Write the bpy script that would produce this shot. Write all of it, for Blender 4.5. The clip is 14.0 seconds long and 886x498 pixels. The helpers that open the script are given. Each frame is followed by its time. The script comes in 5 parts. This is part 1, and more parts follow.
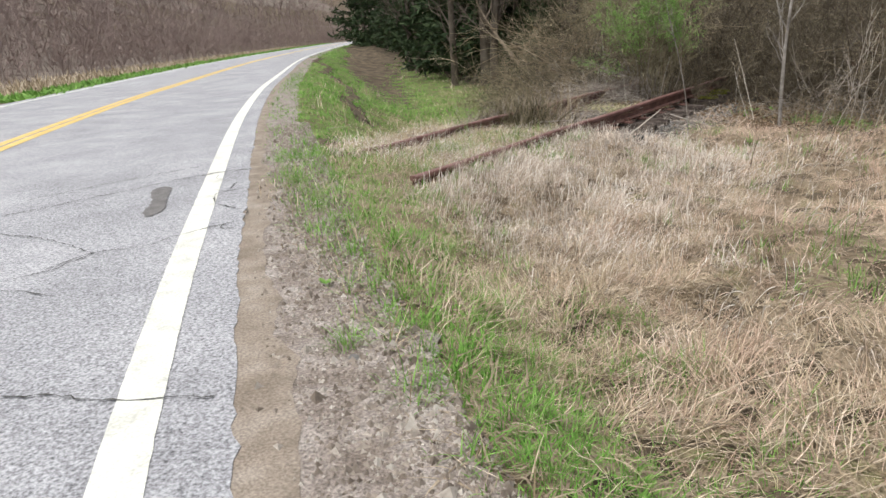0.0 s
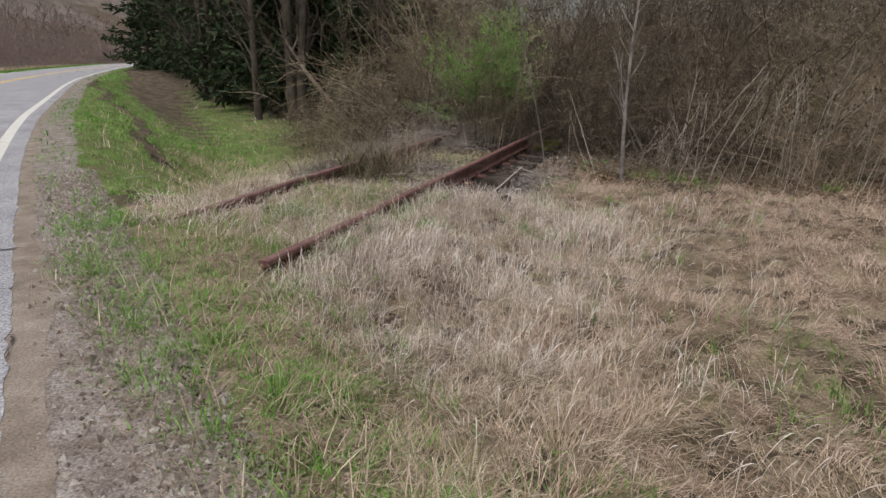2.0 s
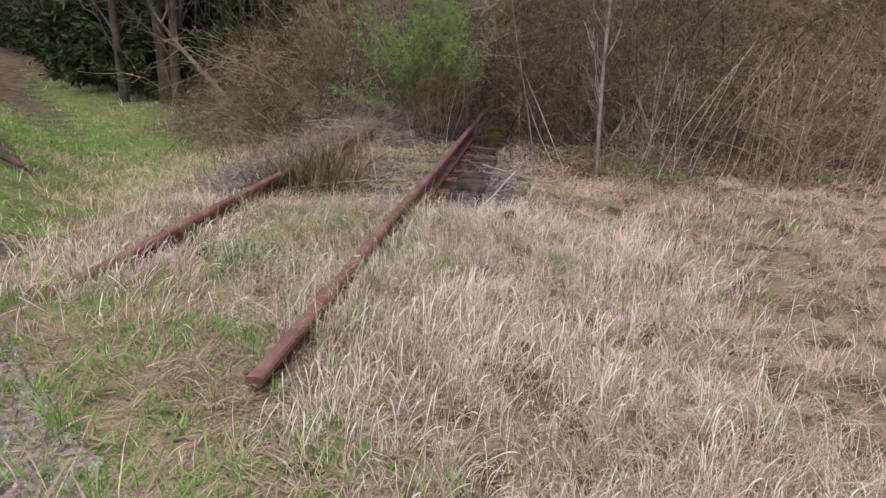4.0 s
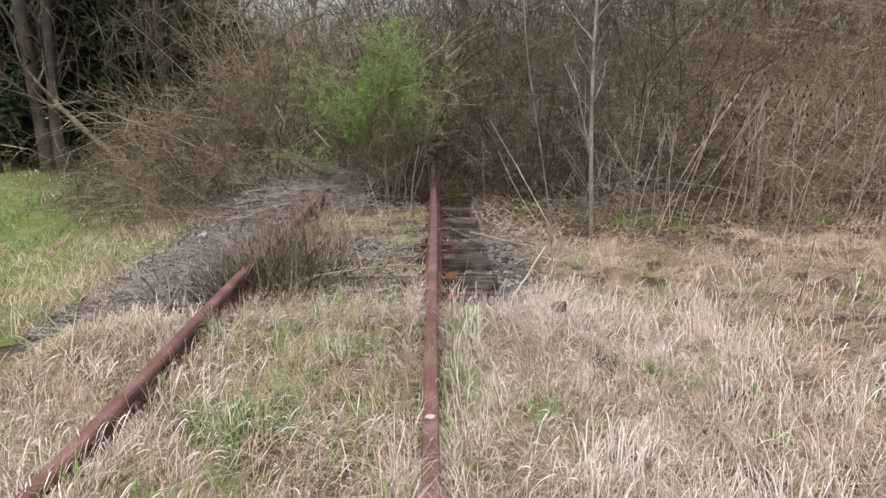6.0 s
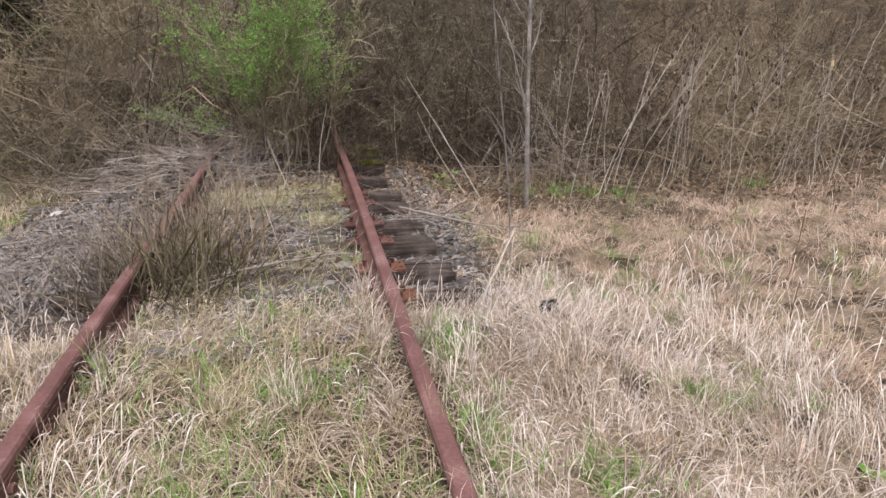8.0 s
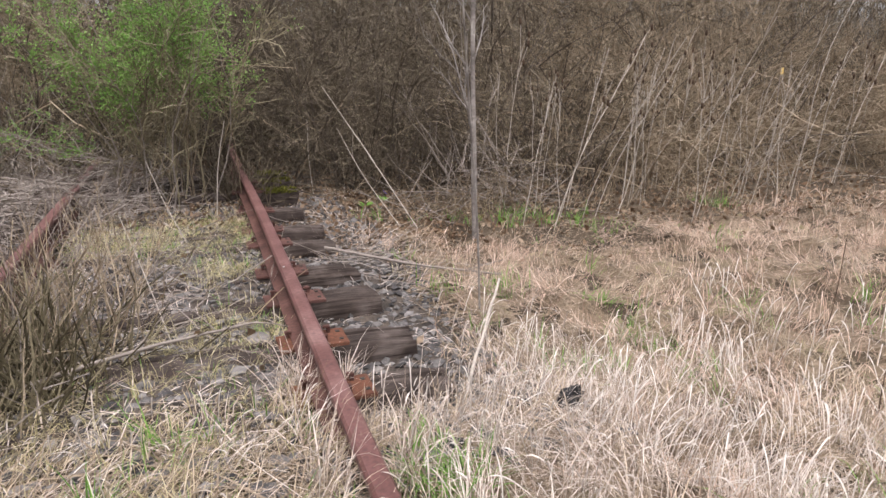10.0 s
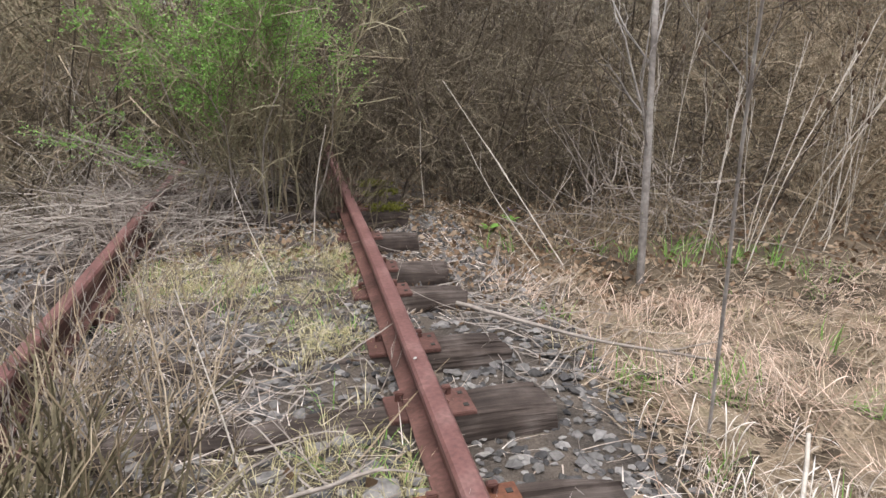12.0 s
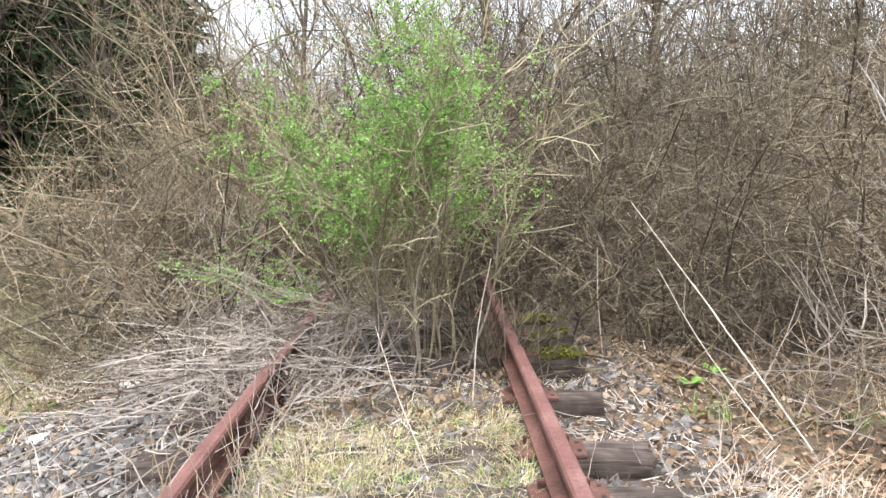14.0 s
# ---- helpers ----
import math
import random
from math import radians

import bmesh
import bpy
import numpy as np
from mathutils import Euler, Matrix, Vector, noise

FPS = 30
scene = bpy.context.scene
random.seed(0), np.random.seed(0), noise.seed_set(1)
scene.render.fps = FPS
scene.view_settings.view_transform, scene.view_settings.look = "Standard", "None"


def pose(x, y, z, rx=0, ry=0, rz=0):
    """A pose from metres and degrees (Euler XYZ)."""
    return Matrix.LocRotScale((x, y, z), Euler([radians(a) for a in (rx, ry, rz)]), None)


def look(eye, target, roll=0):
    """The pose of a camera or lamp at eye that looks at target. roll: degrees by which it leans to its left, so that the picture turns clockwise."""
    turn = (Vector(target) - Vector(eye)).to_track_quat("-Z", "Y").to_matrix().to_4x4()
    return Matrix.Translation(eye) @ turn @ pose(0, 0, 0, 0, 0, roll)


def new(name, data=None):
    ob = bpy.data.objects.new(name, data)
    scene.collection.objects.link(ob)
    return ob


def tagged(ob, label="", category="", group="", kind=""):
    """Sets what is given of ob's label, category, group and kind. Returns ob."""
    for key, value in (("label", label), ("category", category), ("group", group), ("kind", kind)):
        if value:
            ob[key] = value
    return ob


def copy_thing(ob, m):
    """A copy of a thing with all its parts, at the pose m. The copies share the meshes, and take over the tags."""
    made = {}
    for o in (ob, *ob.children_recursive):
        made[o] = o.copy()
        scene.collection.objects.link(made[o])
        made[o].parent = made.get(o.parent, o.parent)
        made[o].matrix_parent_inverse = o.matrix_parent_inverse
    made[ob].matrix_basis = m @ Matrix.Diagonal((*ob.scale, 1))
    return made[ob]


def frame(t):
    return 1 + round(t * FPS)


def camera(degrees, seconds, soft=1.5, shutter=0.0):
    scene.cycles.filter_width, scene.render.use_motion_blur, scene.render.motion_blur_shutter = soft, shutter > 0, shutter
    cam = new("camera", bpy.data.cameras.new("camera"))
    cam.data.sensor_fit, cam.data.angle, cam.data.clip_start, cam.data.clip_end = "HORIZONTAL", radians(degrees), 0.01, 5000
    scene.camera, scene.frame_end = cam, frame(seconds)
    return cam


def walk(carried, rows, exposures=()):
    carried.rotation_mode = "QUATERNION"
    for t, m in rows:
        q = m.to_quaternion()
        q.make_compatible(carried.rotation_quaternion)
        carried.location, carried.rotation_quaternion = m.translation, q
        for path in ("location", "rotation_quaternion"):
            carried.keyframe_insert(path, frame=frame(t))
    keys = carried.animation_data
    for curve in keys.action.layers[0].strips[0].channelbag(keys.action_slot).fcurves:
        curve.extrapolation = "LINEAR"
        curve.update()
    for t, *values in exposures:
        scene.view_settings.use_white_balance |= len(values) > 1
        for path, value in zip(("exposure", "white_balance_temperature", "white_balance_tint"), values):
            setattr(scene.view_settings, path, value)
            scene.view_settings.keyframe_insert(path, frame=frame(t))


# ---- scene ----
cam = camera(66.4, 14.0)
PATH = [
    (0, (4.647, -4.429, 1.408), (3.505, -2.905, 0.796), -3.4),
    (0.5, (4.323, -4.217, 1.421), (3.158, -2.683, 0.884), -3.4),
    (1, (4.012, -3.939, 1.461), (2.866, -2.392, 0.922), -3.3),
    (1.5, (3.681, -3.724, 1.489), (2.723, -2.048, 0.967), -0.2),
    (2, (3.4, -3.469, 1.495), (2.771, -1.648, 0.957), 0.4),
    (2.5, (3.034, -3.071, 1.517), (2.533, -1.218, 0.956), 1.1),
    (2.7, (2.876, -2.963, 1.511), (2.382, -1.109, 0.945), 1.1),
    (4.8, (1.426, -1.352, 1.528), (1.276, 0.545, 0.914), -0.6),
    (5, (1.328, -1.204, 1.555), (1.184, 0.702, 0.967), -1.1),
    (5.5, (1.075, -0.935, 1.551), (0.942, 0.992, 1.031), -1.0),
    (6, (0.821, -0.705, 1.598), (0.828, 1.233, 1.104), -1.9),
    (6.5, (0.646, -0.414, 1.538), (0.745, 1.504, 0.978), -2.2),
    (7, (0.564, -0.18, 1.565), (0.77, 1.734, 1.021), -2.4),
    (7.5, (0.435, 0.12, 1.516), (0.745, 2.014, 0.957), -0.9),
    (8, (0.337, 0.382, 1.512), (0.713, 2.248, 0.898), -0.4),
    (8.5, (0.371, 0.747, 1.442), (0.748, 2.628, 0.877), -2.9),
    (8.7, (0.368, 0.863, 1.434), (0.78, 2.738, 0.872), -2.9),
    (10.8, (0.337, 2.252, 1.259), (1.039, 4.04, 0.704), 0.5),
    (11, (0.298, 2.388, 1.292), (0.836, 4.236, 0.75), -1.5),
    (11.5, (0.296, 2.656, 1.286), (0.82, 4.506, 0.737), -0.3),
    (12, (0.345, 3.139, 1.287), (0.759, 5.008, 0.707), -0.6),
    (12.5, (0.318, 3.467, 1.283), (0.52, 5.398, 0.801), -0.9),
    (13, (0.355, 3.794, 1.343), (0.367, 5.771, 1.039), -2.6),
    (13.5, (0.314, 4.032, 1.337), (0.37, 6.013, 1.07), -2.6),
    (14, (0.286, 4.129, 1.326), (0.3, 6.112, 1.067), -2.3),
]
EXPOSURES = [(0.0, 0.53, 6500, 6), (1.0, 0.1, 6500, 9), (2.0, -0.12, 6500, 10), (2.7, 0.02, 6500, 13), (5.0, 0.36, 6500, 15), (6.5, 0.58, 6500, 14), (8.7, 0.58, 6500, 16), (11.0, 0.78, 6400, 15), (12.5, 0.84, 6300, 9), (13.2, 1.38, 6300, 9), (14.0, 1.68, 6250, 9)]
walk(cam, [(t, look(eye, target, roll)) for t, eye, target, roll in PATH], EXPOSURES)

# ---- world and light: a bright overcast sky ----
world = bpy.data.worlds.new("overcast_sky")
scene.world = world
world.use_nodes = True
wn, wl = world.node_tree.nodes, world.node_tree.links
sky = wn.new("ShaderNodeTexSky")
sky.sky_type = "NISHITA"
sky.sun_disc = False
sky.sun_elevation, sky.sun_rotation = radians(70), radians(200)
sky.air_density, sky.dust_density, sky.ozone_density = 1.0, 4.0, 1.0
hsv = wn.new("ShaderNodeHueSaturation")
hsv.inputs["Saturation"].default_value = 0.22
wl.new(sky.outputs[0], hsv.inputs["Color"])
wl.new(hsv.outputs[0], wn["Background"].inputs[0])
wn["Background"].inputs[1].default_value = 0.15
sun = new("sun", bpy.data.lights.new("sun", "SUN"))
sun.data.energy, sun.data.angle, sun.data.color = 1.3, radians(30), (1.0, 0.96, 0.9)
sun.matrix_basis = look((0, 0, 30), (30 * math.sin(radians(20)) * 0.364, 30 * math.cos(radians(20)) * 0.364, 0))


# ---- materials ----
def material(name, stops, rough=0.85, spread="island", scale=3.0, grain=60.0, bump=0.3, dist=0.004, metal=0.0, blend=0.5, spec=0.25, thin=0.0, speck=1.0, stretch=None):
    """stops: colours picked by a random number for each piece or by a soft noise, with a finer grain over them."""
    m = bpy.data.materials.new(name)
    m.use_nodes = True
    n, l = m.node_tree.nodes, m.node_tree.links
    b = n["Principled BSDF"]
    b.inputs["Roughness"].default_value, b.inputs["Metallic"].default_value = rough, metal
    b.inputs["Specular IOR Level"].default_value = spec
    geo = n.new("ShaderNodeNewGeometry")
    big = n.new("ShaderNodeTexNoise")
    big.inputs["Scale"].default_value, big.inputs["Detail"].default_value = scale, 5
    l.new(geo.outputs["Position"], big.inputs["Vector"])
    fine = n.new("ShaderNodeTexNoise")
    fine.inputs["Scale"].default_value, fine.inputs["Detail"].default_value = grain, 4
    if stretch:
        own = n.new("ShaderNodeTexCoord")
        grown = n.new("ShaderNodeMapping")
        grown.inputs["Scale"].default_value = stretch
        l.new(own.outputs["Object"], grown.inputs["Vector"])
        l.new(grown.outputs[0], fine.inputs["Vector"])
    else:
        l.new(geo.outputs["Position"], fine.inputs["Vector"])
    ramp = n.new("ShaderNodeValToRGB")
    els = ramp.color_ramp.elements
    for i, c in enumerate(stops):
        e = els[i] if i < 2 else els.new(1.0)
        e.color = (*c, 1)
    for i in range(len(stops)):
        els[i].position = i / (len(stops) - 1)
    if spread == "noise":
        st = n.new("ShaderNodeMapRange")
        st.inputs[1].default_value, st.inputs[2].default_value = 0.3, 0.7
        l.new(big.outputs[0], st.inputs[0])
        l.new(st.outputs[0], ramp.inputs[0])
    else:
        if spread == "object":
            info = n.new("ShaderNodeObjectInfo")
            src = info.outputs["Random"]
        else:
            src = geo.outputs["Random Per Island"]
        mx = n.new("ShaderNodeMath")
        mx.operation = "MULTIPLY_ADD"
        l.new(big.outputs[0], mx.inputs[0])
        mx.inputs[1].default_value = blend * 1.6
        sub = n.new("ShaderNodeMath")
        sub.operation = "MULTIPLY_ADD"
        l.new(src, sub.inputs[0])
        sub.inputs[1].default_value, sub.inputs[2].default_value = 1 - blend, -0.3 * blend
        l.new(sub.outputs[0], mx.inputs[2])
        l.new(mx.outputs[0], ramp.inputs[0])
    mix = n.new("ShaderNodeMix")
    mix.data_type, mix.blend_type = "RGBA", "MULTIPLY"
    mix.inputs["Factor"].default_value = 0.6
    fr = n.new("ShaderNodeMapRange")
    fr.inputs[1].default_value, fr.inputs[2].default_value, fr.inputs[3].default_value, fr.inputs[4].default_value = 0.3, 0.7, 1 - 0.45 * speck, 1 + 0.3 * speck
    fr.clamp = False
    l.new(fine.outputs[0], fr.inputs[0])
    l.new(ramp.outputs[0], mix.inputs[6])
    l.new(fr.outputs[0], mix.inputs[7])
    l.new(mix.outputs[2], b.inputs["Base Color"])
    if bump > 0:
        bp = n.new("ShaderNodeBump")
        bp.inputs["Strength"].default_value, bp.inputs["Distance"].default_value = bump, dist
        l.new(fine.outputs[0], bp.inputs["Height"])
        l.new(bp.outputs[0], b.inputs["Normal"])
    if thin > 0:
        tr = n.new("ShaderNodeBsdfTranslucent")
        l.new(mix.outputs[2], tr.inputs[0])
        ms = n.new("ShaderNodeMixShader")
        ms.inputs[0].default_value = thin
        l.new(b.outputs[0], ms.inputs[1])
        l.new(tr.outputs[0], ms.inputs[2])
        l.new(ms.outputs[0], n["Material Output"].inputs[0])
    return m


M_ASPHALT = material("asphalt", [(0.3, 0.295, 0.318), (0.355, 0.35, 0.375), (0.41, 0.403, 0.428)], 0.9, "noise", 1.3, 80, 0.8, 0.008, speck=2.3)
M_WHITE = material("road_paint_white", [(0.54, 0.53, 0.49), (0.66, 0.65, 0.605), (0.72, 0.71, 0.665)], 0.7, "noise", 7, 80, 0.3, speck=0.8)
M_YELLOW = material("road_paint_yellow", [(0.6, 0.41, 0.13), (0.74, 0.53, 0.2)], 0.7, "noise", 5, 80, 0.3)
M_CRACK = material("crack_and_hole_dark", [(0.035, 0.033, 0.03), (0.07, 0.065, 0.06)], 0.95, "noise", 12, 120, 0.4)
M_PATCH = material("tar_patch", [(0.13, 0.12, 0.12), (0.18, 0.17, 0.17)], 0.9, "noise", 12, 120, 0.4)
M_GRAVEL = material("shoulder_gravel", [(0.2, 0.16, 0.138), (0.29, 0.245, 0.222), (0.4, 0.355, 0.33)], 0.95, "noise", 5.5, 85, 1.0, 0.014, speck=2.0)
M_MUD = material("packed_mud", [(0.2, 0.16, 0.128), (0.27, 0.222, 0.184), (0.34, 0.29, 0.25)], 0.95, "noise", 5.0, 90, 0.8, 0.008, speck=1.3)
M_STONE = material("stone", [(0.04, 0.038, 0.039), (0.1, 0.094, 0.093), (0.18, 0.168, 0.162), (0.32, 0.3, 0.285)], 0.9, "island", 3, 50, 0.5, 0.006, blend=0.1)
M_GRIT = material("grit_stone", [(0.14, 0.11, 0.09), (0.24, 0.2, 0.17), (0.34, 0.29, 0.25), (0.5, 0.46, 0.42)], 0.9, "island", 3, 50, 0.4, 0.004, blend=0.1)
M_BED = material("track_bed", [(0.05, 0.042, 0.036), (0.1, 0.083, 0.07), (0.16, 0.13, 0.105)], 0.95, "noise", 4.0, 90, 1.0, 0.02)
M_STONEPIECE = material("ballast_stone", [(0.05, 0.047, 0.046), (0.1, 0.094, 0.09), (0.17, 0.158, 0.15), (0.3, 0.28, 0.26)], 0.9, "object", 3, 50, 0.5, 0.006, blend=0.1)
M_SOIL = material("soil", [(0.055, 0.042, 0.03), (0.11, 0.083, 0.057), (0.18, 0.138, 0.095)], 0.95, "noise", 2.0, 45, 1.0, 0.03)
M_LITTER = material("dead_leaf", [(0.1, 0.06, 0.035), (0.18, 0.115, 0.07), (0.27, 0.19, 0.125), (0.4, 0.32, 0.24)], 0.85, "island", 3, 40, 0.2, blend=0.2)
M_STRAW = material("dry_grass", [(0.11, 0.078, 0.046), (0.36, 0.277, 0.182), (0.6, 0.49, 0.365), (0.9, 0.8, 0.68)], 0.75, "island", 3.2, 40, 0.0, blend=0.32, thin=0.2)
M_BLEACHED = material("bleached_grass", [(0.13, 0.094, 0.07), (0.45, 0.358, 0.29), (0.74, 0.64, 0.565), (0.95, 0.88, 0.82)], 0.75, "island", 3.0, 40, 0.0, blend=0.3, thin=0.2)
M_TAN = material("tan_grass", [(0.17, 0.105, 0.07), (0.45, 0.315, 0.235), (0.69, 0.525, 0.42), (0.91, 0.78, 0.67)], 0.75, "island", 2.6, 40, 0.0, blend=0.36, thin=0.2)
M_PLUME = material("seed_plume", [(0.5, 0.43, 0.37), (0.72, 0.65, 0.59), (0.93, 0.89, 0.84)], 0.75, "island", 3, 40, 0.0, blend=0.25, thin=0.25)
M_THATCH = material("old_straw", [(0.17, 0.13, 0.09), (0.28, 0.22, 0.16), (0.4, 0.325, 0.245)], 0.9, "island", 1.1, 40, 0.0, blend=0.3)
M_GREEN = material("green_grass", [(0.068, 0.165, 0.026), (0.142, 0.3, 0.052), (0.23, 0.42, 0.092), (0.37, 0.52, 0.185)], 0.7, "island", 2.0, 40, 0.0, blend=0.3, thin=0.3)
M_YOUNG = material("yellow_green_grass", [(0.22, 0.195, 0.085), (0.41, 0.365, 0.185), (0.6, 0.53, 0.33), (0.78, 0.71, 0.52)], 0.7, "island", 2.5, 40, 0.0, blend=0.35, thin=0.25)
M_LAWN = material("verge_turf", [(0.15, 0.122, 0.068), (0.135, 0.15, 0.055), (0.15, 0.205, 0.06), (0.25, 0.24, 0.115)], 0.95, "noise", 1.8, 40, 1.0, 0.03, speck=1.5)
M_MAT = material("matted_straw", [(0.11, 0.078, 0.05), (0.22, 0.165, 0.112), (0.34, 0.265, 0.19), (0.2, 0.19, 0.09)], 0.95, "noise", 3.0, 70, 1.0, 0.02, speck=1.6)
M_RUST = material("rusty_steel", [(0.06, 0.029, 0.023), (0.112, 0.052, 0.042), (0.175, 0.088, 0.072)], 0.7, "noise", 5, 55, 0.6, 0.004, metal=0.1, spec=0.4)
# rust of the rail head, with the pinkish-grey top highlight put into its colour
M_HEAD = material("highlit_rust", [(0.135, 0.06, 0.052), (0.185, 0.087, 0.078), (0.27, 0.155, 0.14)], 0.55, "noise", 5, 60, 0.3, 0.003, metal=0.15, spec=0.5)
M_PLATE = material("orange_rust", [(0.11, 0.046, 0.03), (0.2, 0.088, 0.054)], 0.85, "noise", 9, 60, 0.5, 0.003, metal=0.1)
M_TIE = material("weathered_tie", [(0.036, 0.027, 0.023), (0.072, 0.055, 0.047), (0.15, 0.122, 0.108)], 0.9, "noise", 6, 9, 1.0, 0.02, speck=1.6, stretch=(0.25, 7.0, 4.0))
M_MOSS = material("moss", [(0.055, 0.06, 0.011), (0.125, 0.125, 0.019), (0.21, 0.195, 0.04)], 0.95, "island", 9, 80, 0.6, 0.01)
M_TWIG = material("twig_bark", [(0.038, 0.029, 0.02), (0.128, 0.103, 0.071), (0.31, 0.26, 0.19)], 0.85, "island", 1.3, 40, 0.0, blend=0.4)
# lighter brown twin of M_TWIG: the light on lit twigs is in its colour
M_SUNTWIG = material("sunlit_twig", [(0.15, 0.111, 0.071), (0.295, 0.23, 0.157), (0.47, 0.39, 0.287)], 0.85, "island", 2, 40, 0.0, blend=0.3)
M_HAZEL = material("olive_twig", [(0.12, 0.1, 0.06), (0.25, 0.215, 0.138), (0.43, 0.38, 0.265)], 0.85, "island", 1.3, 40, 0.0, blend=0.4)
M_FARTWIG = material("far_twig", [(0.145, 0.105, 0.094), (0.25, 0.188, 0.172), (0.37, 0.295, 0.27)], 0.9, "island", 0.1, 40, 0.0, blend=0.65)
M_OLIVE = material("olive_weed", [(0.04, 0.032, 0.018), (0.13, 0.11, 0.064), (0.31, 0.265, 0.175)], 0.85, "island", 2, 40, 0.0, blend=0.2)
M_GREY = material("grey_twig", [(0.17, 0.14, 0.12), (0.28, 0.24, 0.21), (0.42, 0.37, 0.33)], 0.85, "island", 2, 40, 0.0, blend=0.2)
M_PALE = material("pale_stalk", [(0.33, 0.285, 0.24), (0.46, 0.41, 0.355), (0.6, 0.55, 0.49)], 0.8, "island", 6, 60, 0.2, blend=0.3)
M_BARK = material("bark", [(0.15, 0.132, 0.12), (0.28, 0.252, 0.232), (0.41, 0.378, 0.352)], 0.9, "noise", 6, 40, 0.8, 0.01)
M_DARKBARK = material("dark_bark", [(0.05, 0.04, 0.033), (0.1, 0.08, 0.065), (0.15, 0.125, 0.105)], 0.9, "noise", 2, 20, 0.8, 0.02)
M_DEADWOOD = material("dead_wood", [(0.1, 0.075, 0.055), (0.17, 0.132, 0.1), (0.26, 0.205, 0.16)], 0.9, "noise", 4, 30, 0.8, 0.01)
M_LEAF = material("spring_leaf", [(0.145, 0.3, 0.06), (0.25, 0.45, 0.11), (0.4, 0.58, 0.2)], 0.6, "island", 3, 40, 0.0, blend=0.25, thin=0.4)
M_BUD = material("leaf_bud", [(0.3, 0.27, 0.15), (0.42, 0.39, 0.24), (0.5, 0.46, 0.33)], 0.7, "island", 3, 40, 0.0, blend=0.2, thin=0.2)
M_NEEDLE = material("cedar_needle", [(0.014, 0.026, 0.012), (0.032, 0.053, 0.021), (0.06, 0.085, 0.034)], 0.8, "island", 1, 30, 0.0, blend=0.3)
M_SEED = material("seed_head", [(0.06, 0.04, 0.028), (0.12, 0.08, 0.055)], 0.95, "noise", 20, 90, 0.8, 0.004)
M_BLACK = material("black_plastic", [(0.01, 0.01, 0.011), (0.025, 0.025, 0.027)], 0.45, "noise", 20, 90, 0.4, spec=0.4)
M_ROCK = material("pale_limestone", [(0.5, 0.48, 0.45), (0.66, 0.64, 0.61)], 0.9, "noise", 9, 60, 0.7, 0.006)
M_VIOLET = material("violet_petal", [(0.06, 0.035, 0.2), (0.12, 0.08, 0.32)], 0.7, "island", 9, 60, 0.0)
M_HILL = material("wooded_hill", [(0.11, 0.088, 0.075), (0.165, 0.133, 0.113), (0.225, 0.183, 0.157)], 0.95, "noise", 0.12, 1.3, 1.0, 0.6)


# ---- mesh builders ----
def mesh_of(name, verts, quads=None, tris=None, mat=None, smooth=False):
    me = bpy.data.meshes.new(name)
    verts = np.asarray(verts, dtype=np.float32).reshape(-1, 3)
    quads = np.zeros((0, 4), dtype=np.int32) if quads is None else np.asarray(quads, dtype=np.int32).reshape(-1, 4)
    tris = np.zeros((0, 3), dtype=np.int32) if tris is None else np.asarray(tris, dtype=np.int32).reshape(-1, 3)
    me.vertices.add(len(verts))
    me.vertices.foreach_set("co", verts.ravel())
    idx = np.concatenate([quads.ravel(), tris.ravel()])
    me.loops.add(len(idx))
    me.loops.foreach_set("vertex_index", idx)
    starts = np.concatenate([np.arange(len(quads)) * 4, len(quads) * 4 + np.arange(len(tris)) * 3]).astype(np.int32)
    me.polygons.add(len(starts))
    me.polygons.foreach_set("loop_start", starts)
    me.polygons.foreach_set("use_smooth", np.full(len(starts), smooth))
    me.update(calc_edges=True)
    if mat:
        me.materials.append(mat)
    return me


def thing(name, label, category, group="", kind="", at=None):
    ob = new(name)
    if at is not None:
        ob.matrix_basis = at
    return tagged(ob, label, category, group, kind)


def piece(name, me, parent, label=""):
    """A finished mesh as one part under a thing or under a part."""
    ob = new(name, me)
    ob.parent = parent
    return tagged(ob, label)


def part(name, bm, mat, parent, label=""):
    me = bpy.data.meshes.new(name)
    bm.to_mesh(me)
    bm.free()
    me.materials.append(mat)
    return piece(name, me, parent, label)


def stuff(name, me, label, category):
    return tagged(new(name, me), label, category, "", "stuff")


def unit(v):
    return v / np.maximum(np.linalg.norm(v, axis=-1, keepdims=True), 1e-9)


def ribbons(rng, base, yaw, lean, length, width, curl, k=3):
    """Grass blades: tapered ribbons that lean by lean and bend over by curl."""
    n = len(base)
    h = np.stack([np.cos(yaw), np.sin(yaw), np.zeros(n)], 1)
    side = np.stack([-np.sin(yaw), np.cos(yaw), np.zeros(n)], 1)
    tw = rng.uniform(-0.6, 0.6, n)[:, None]
    side = side * np.cos(tw) + np.array([0, 0, 1.0]) * np.sin(tw) * 0.5
    rows, p, a = [], base.copy(), lean.copy()
    for i in range(k + 1):
        w = (width * (1 - (i / k) ** 1.5) * 0.5)[:, None]
        if i < k:
            rows += [p - side * w, p + side * w]
        else:
            rows += [p]
        p = p + (length / k)[:, None] * (h * np.sin(a)[:, None] + np.array([0, 0, 1.0]) * np.cos(a)[:, None])
        a = a + curl / k
    m = 2 * k + 1
    v = np.stack(rows, 1).reshape(-1, 3)
    o = (np.arange(n) * m)[:, None]
    quads = np.concatenate([o + np.array([2 * i, 2 * i + 1, 2 * i + 3, 2 * i + 2]) for i in range(k - 1)])
    tris = o + np.array([2 * k - 2, 2 * k - 1, 2 * k])
    return v, quads, tris


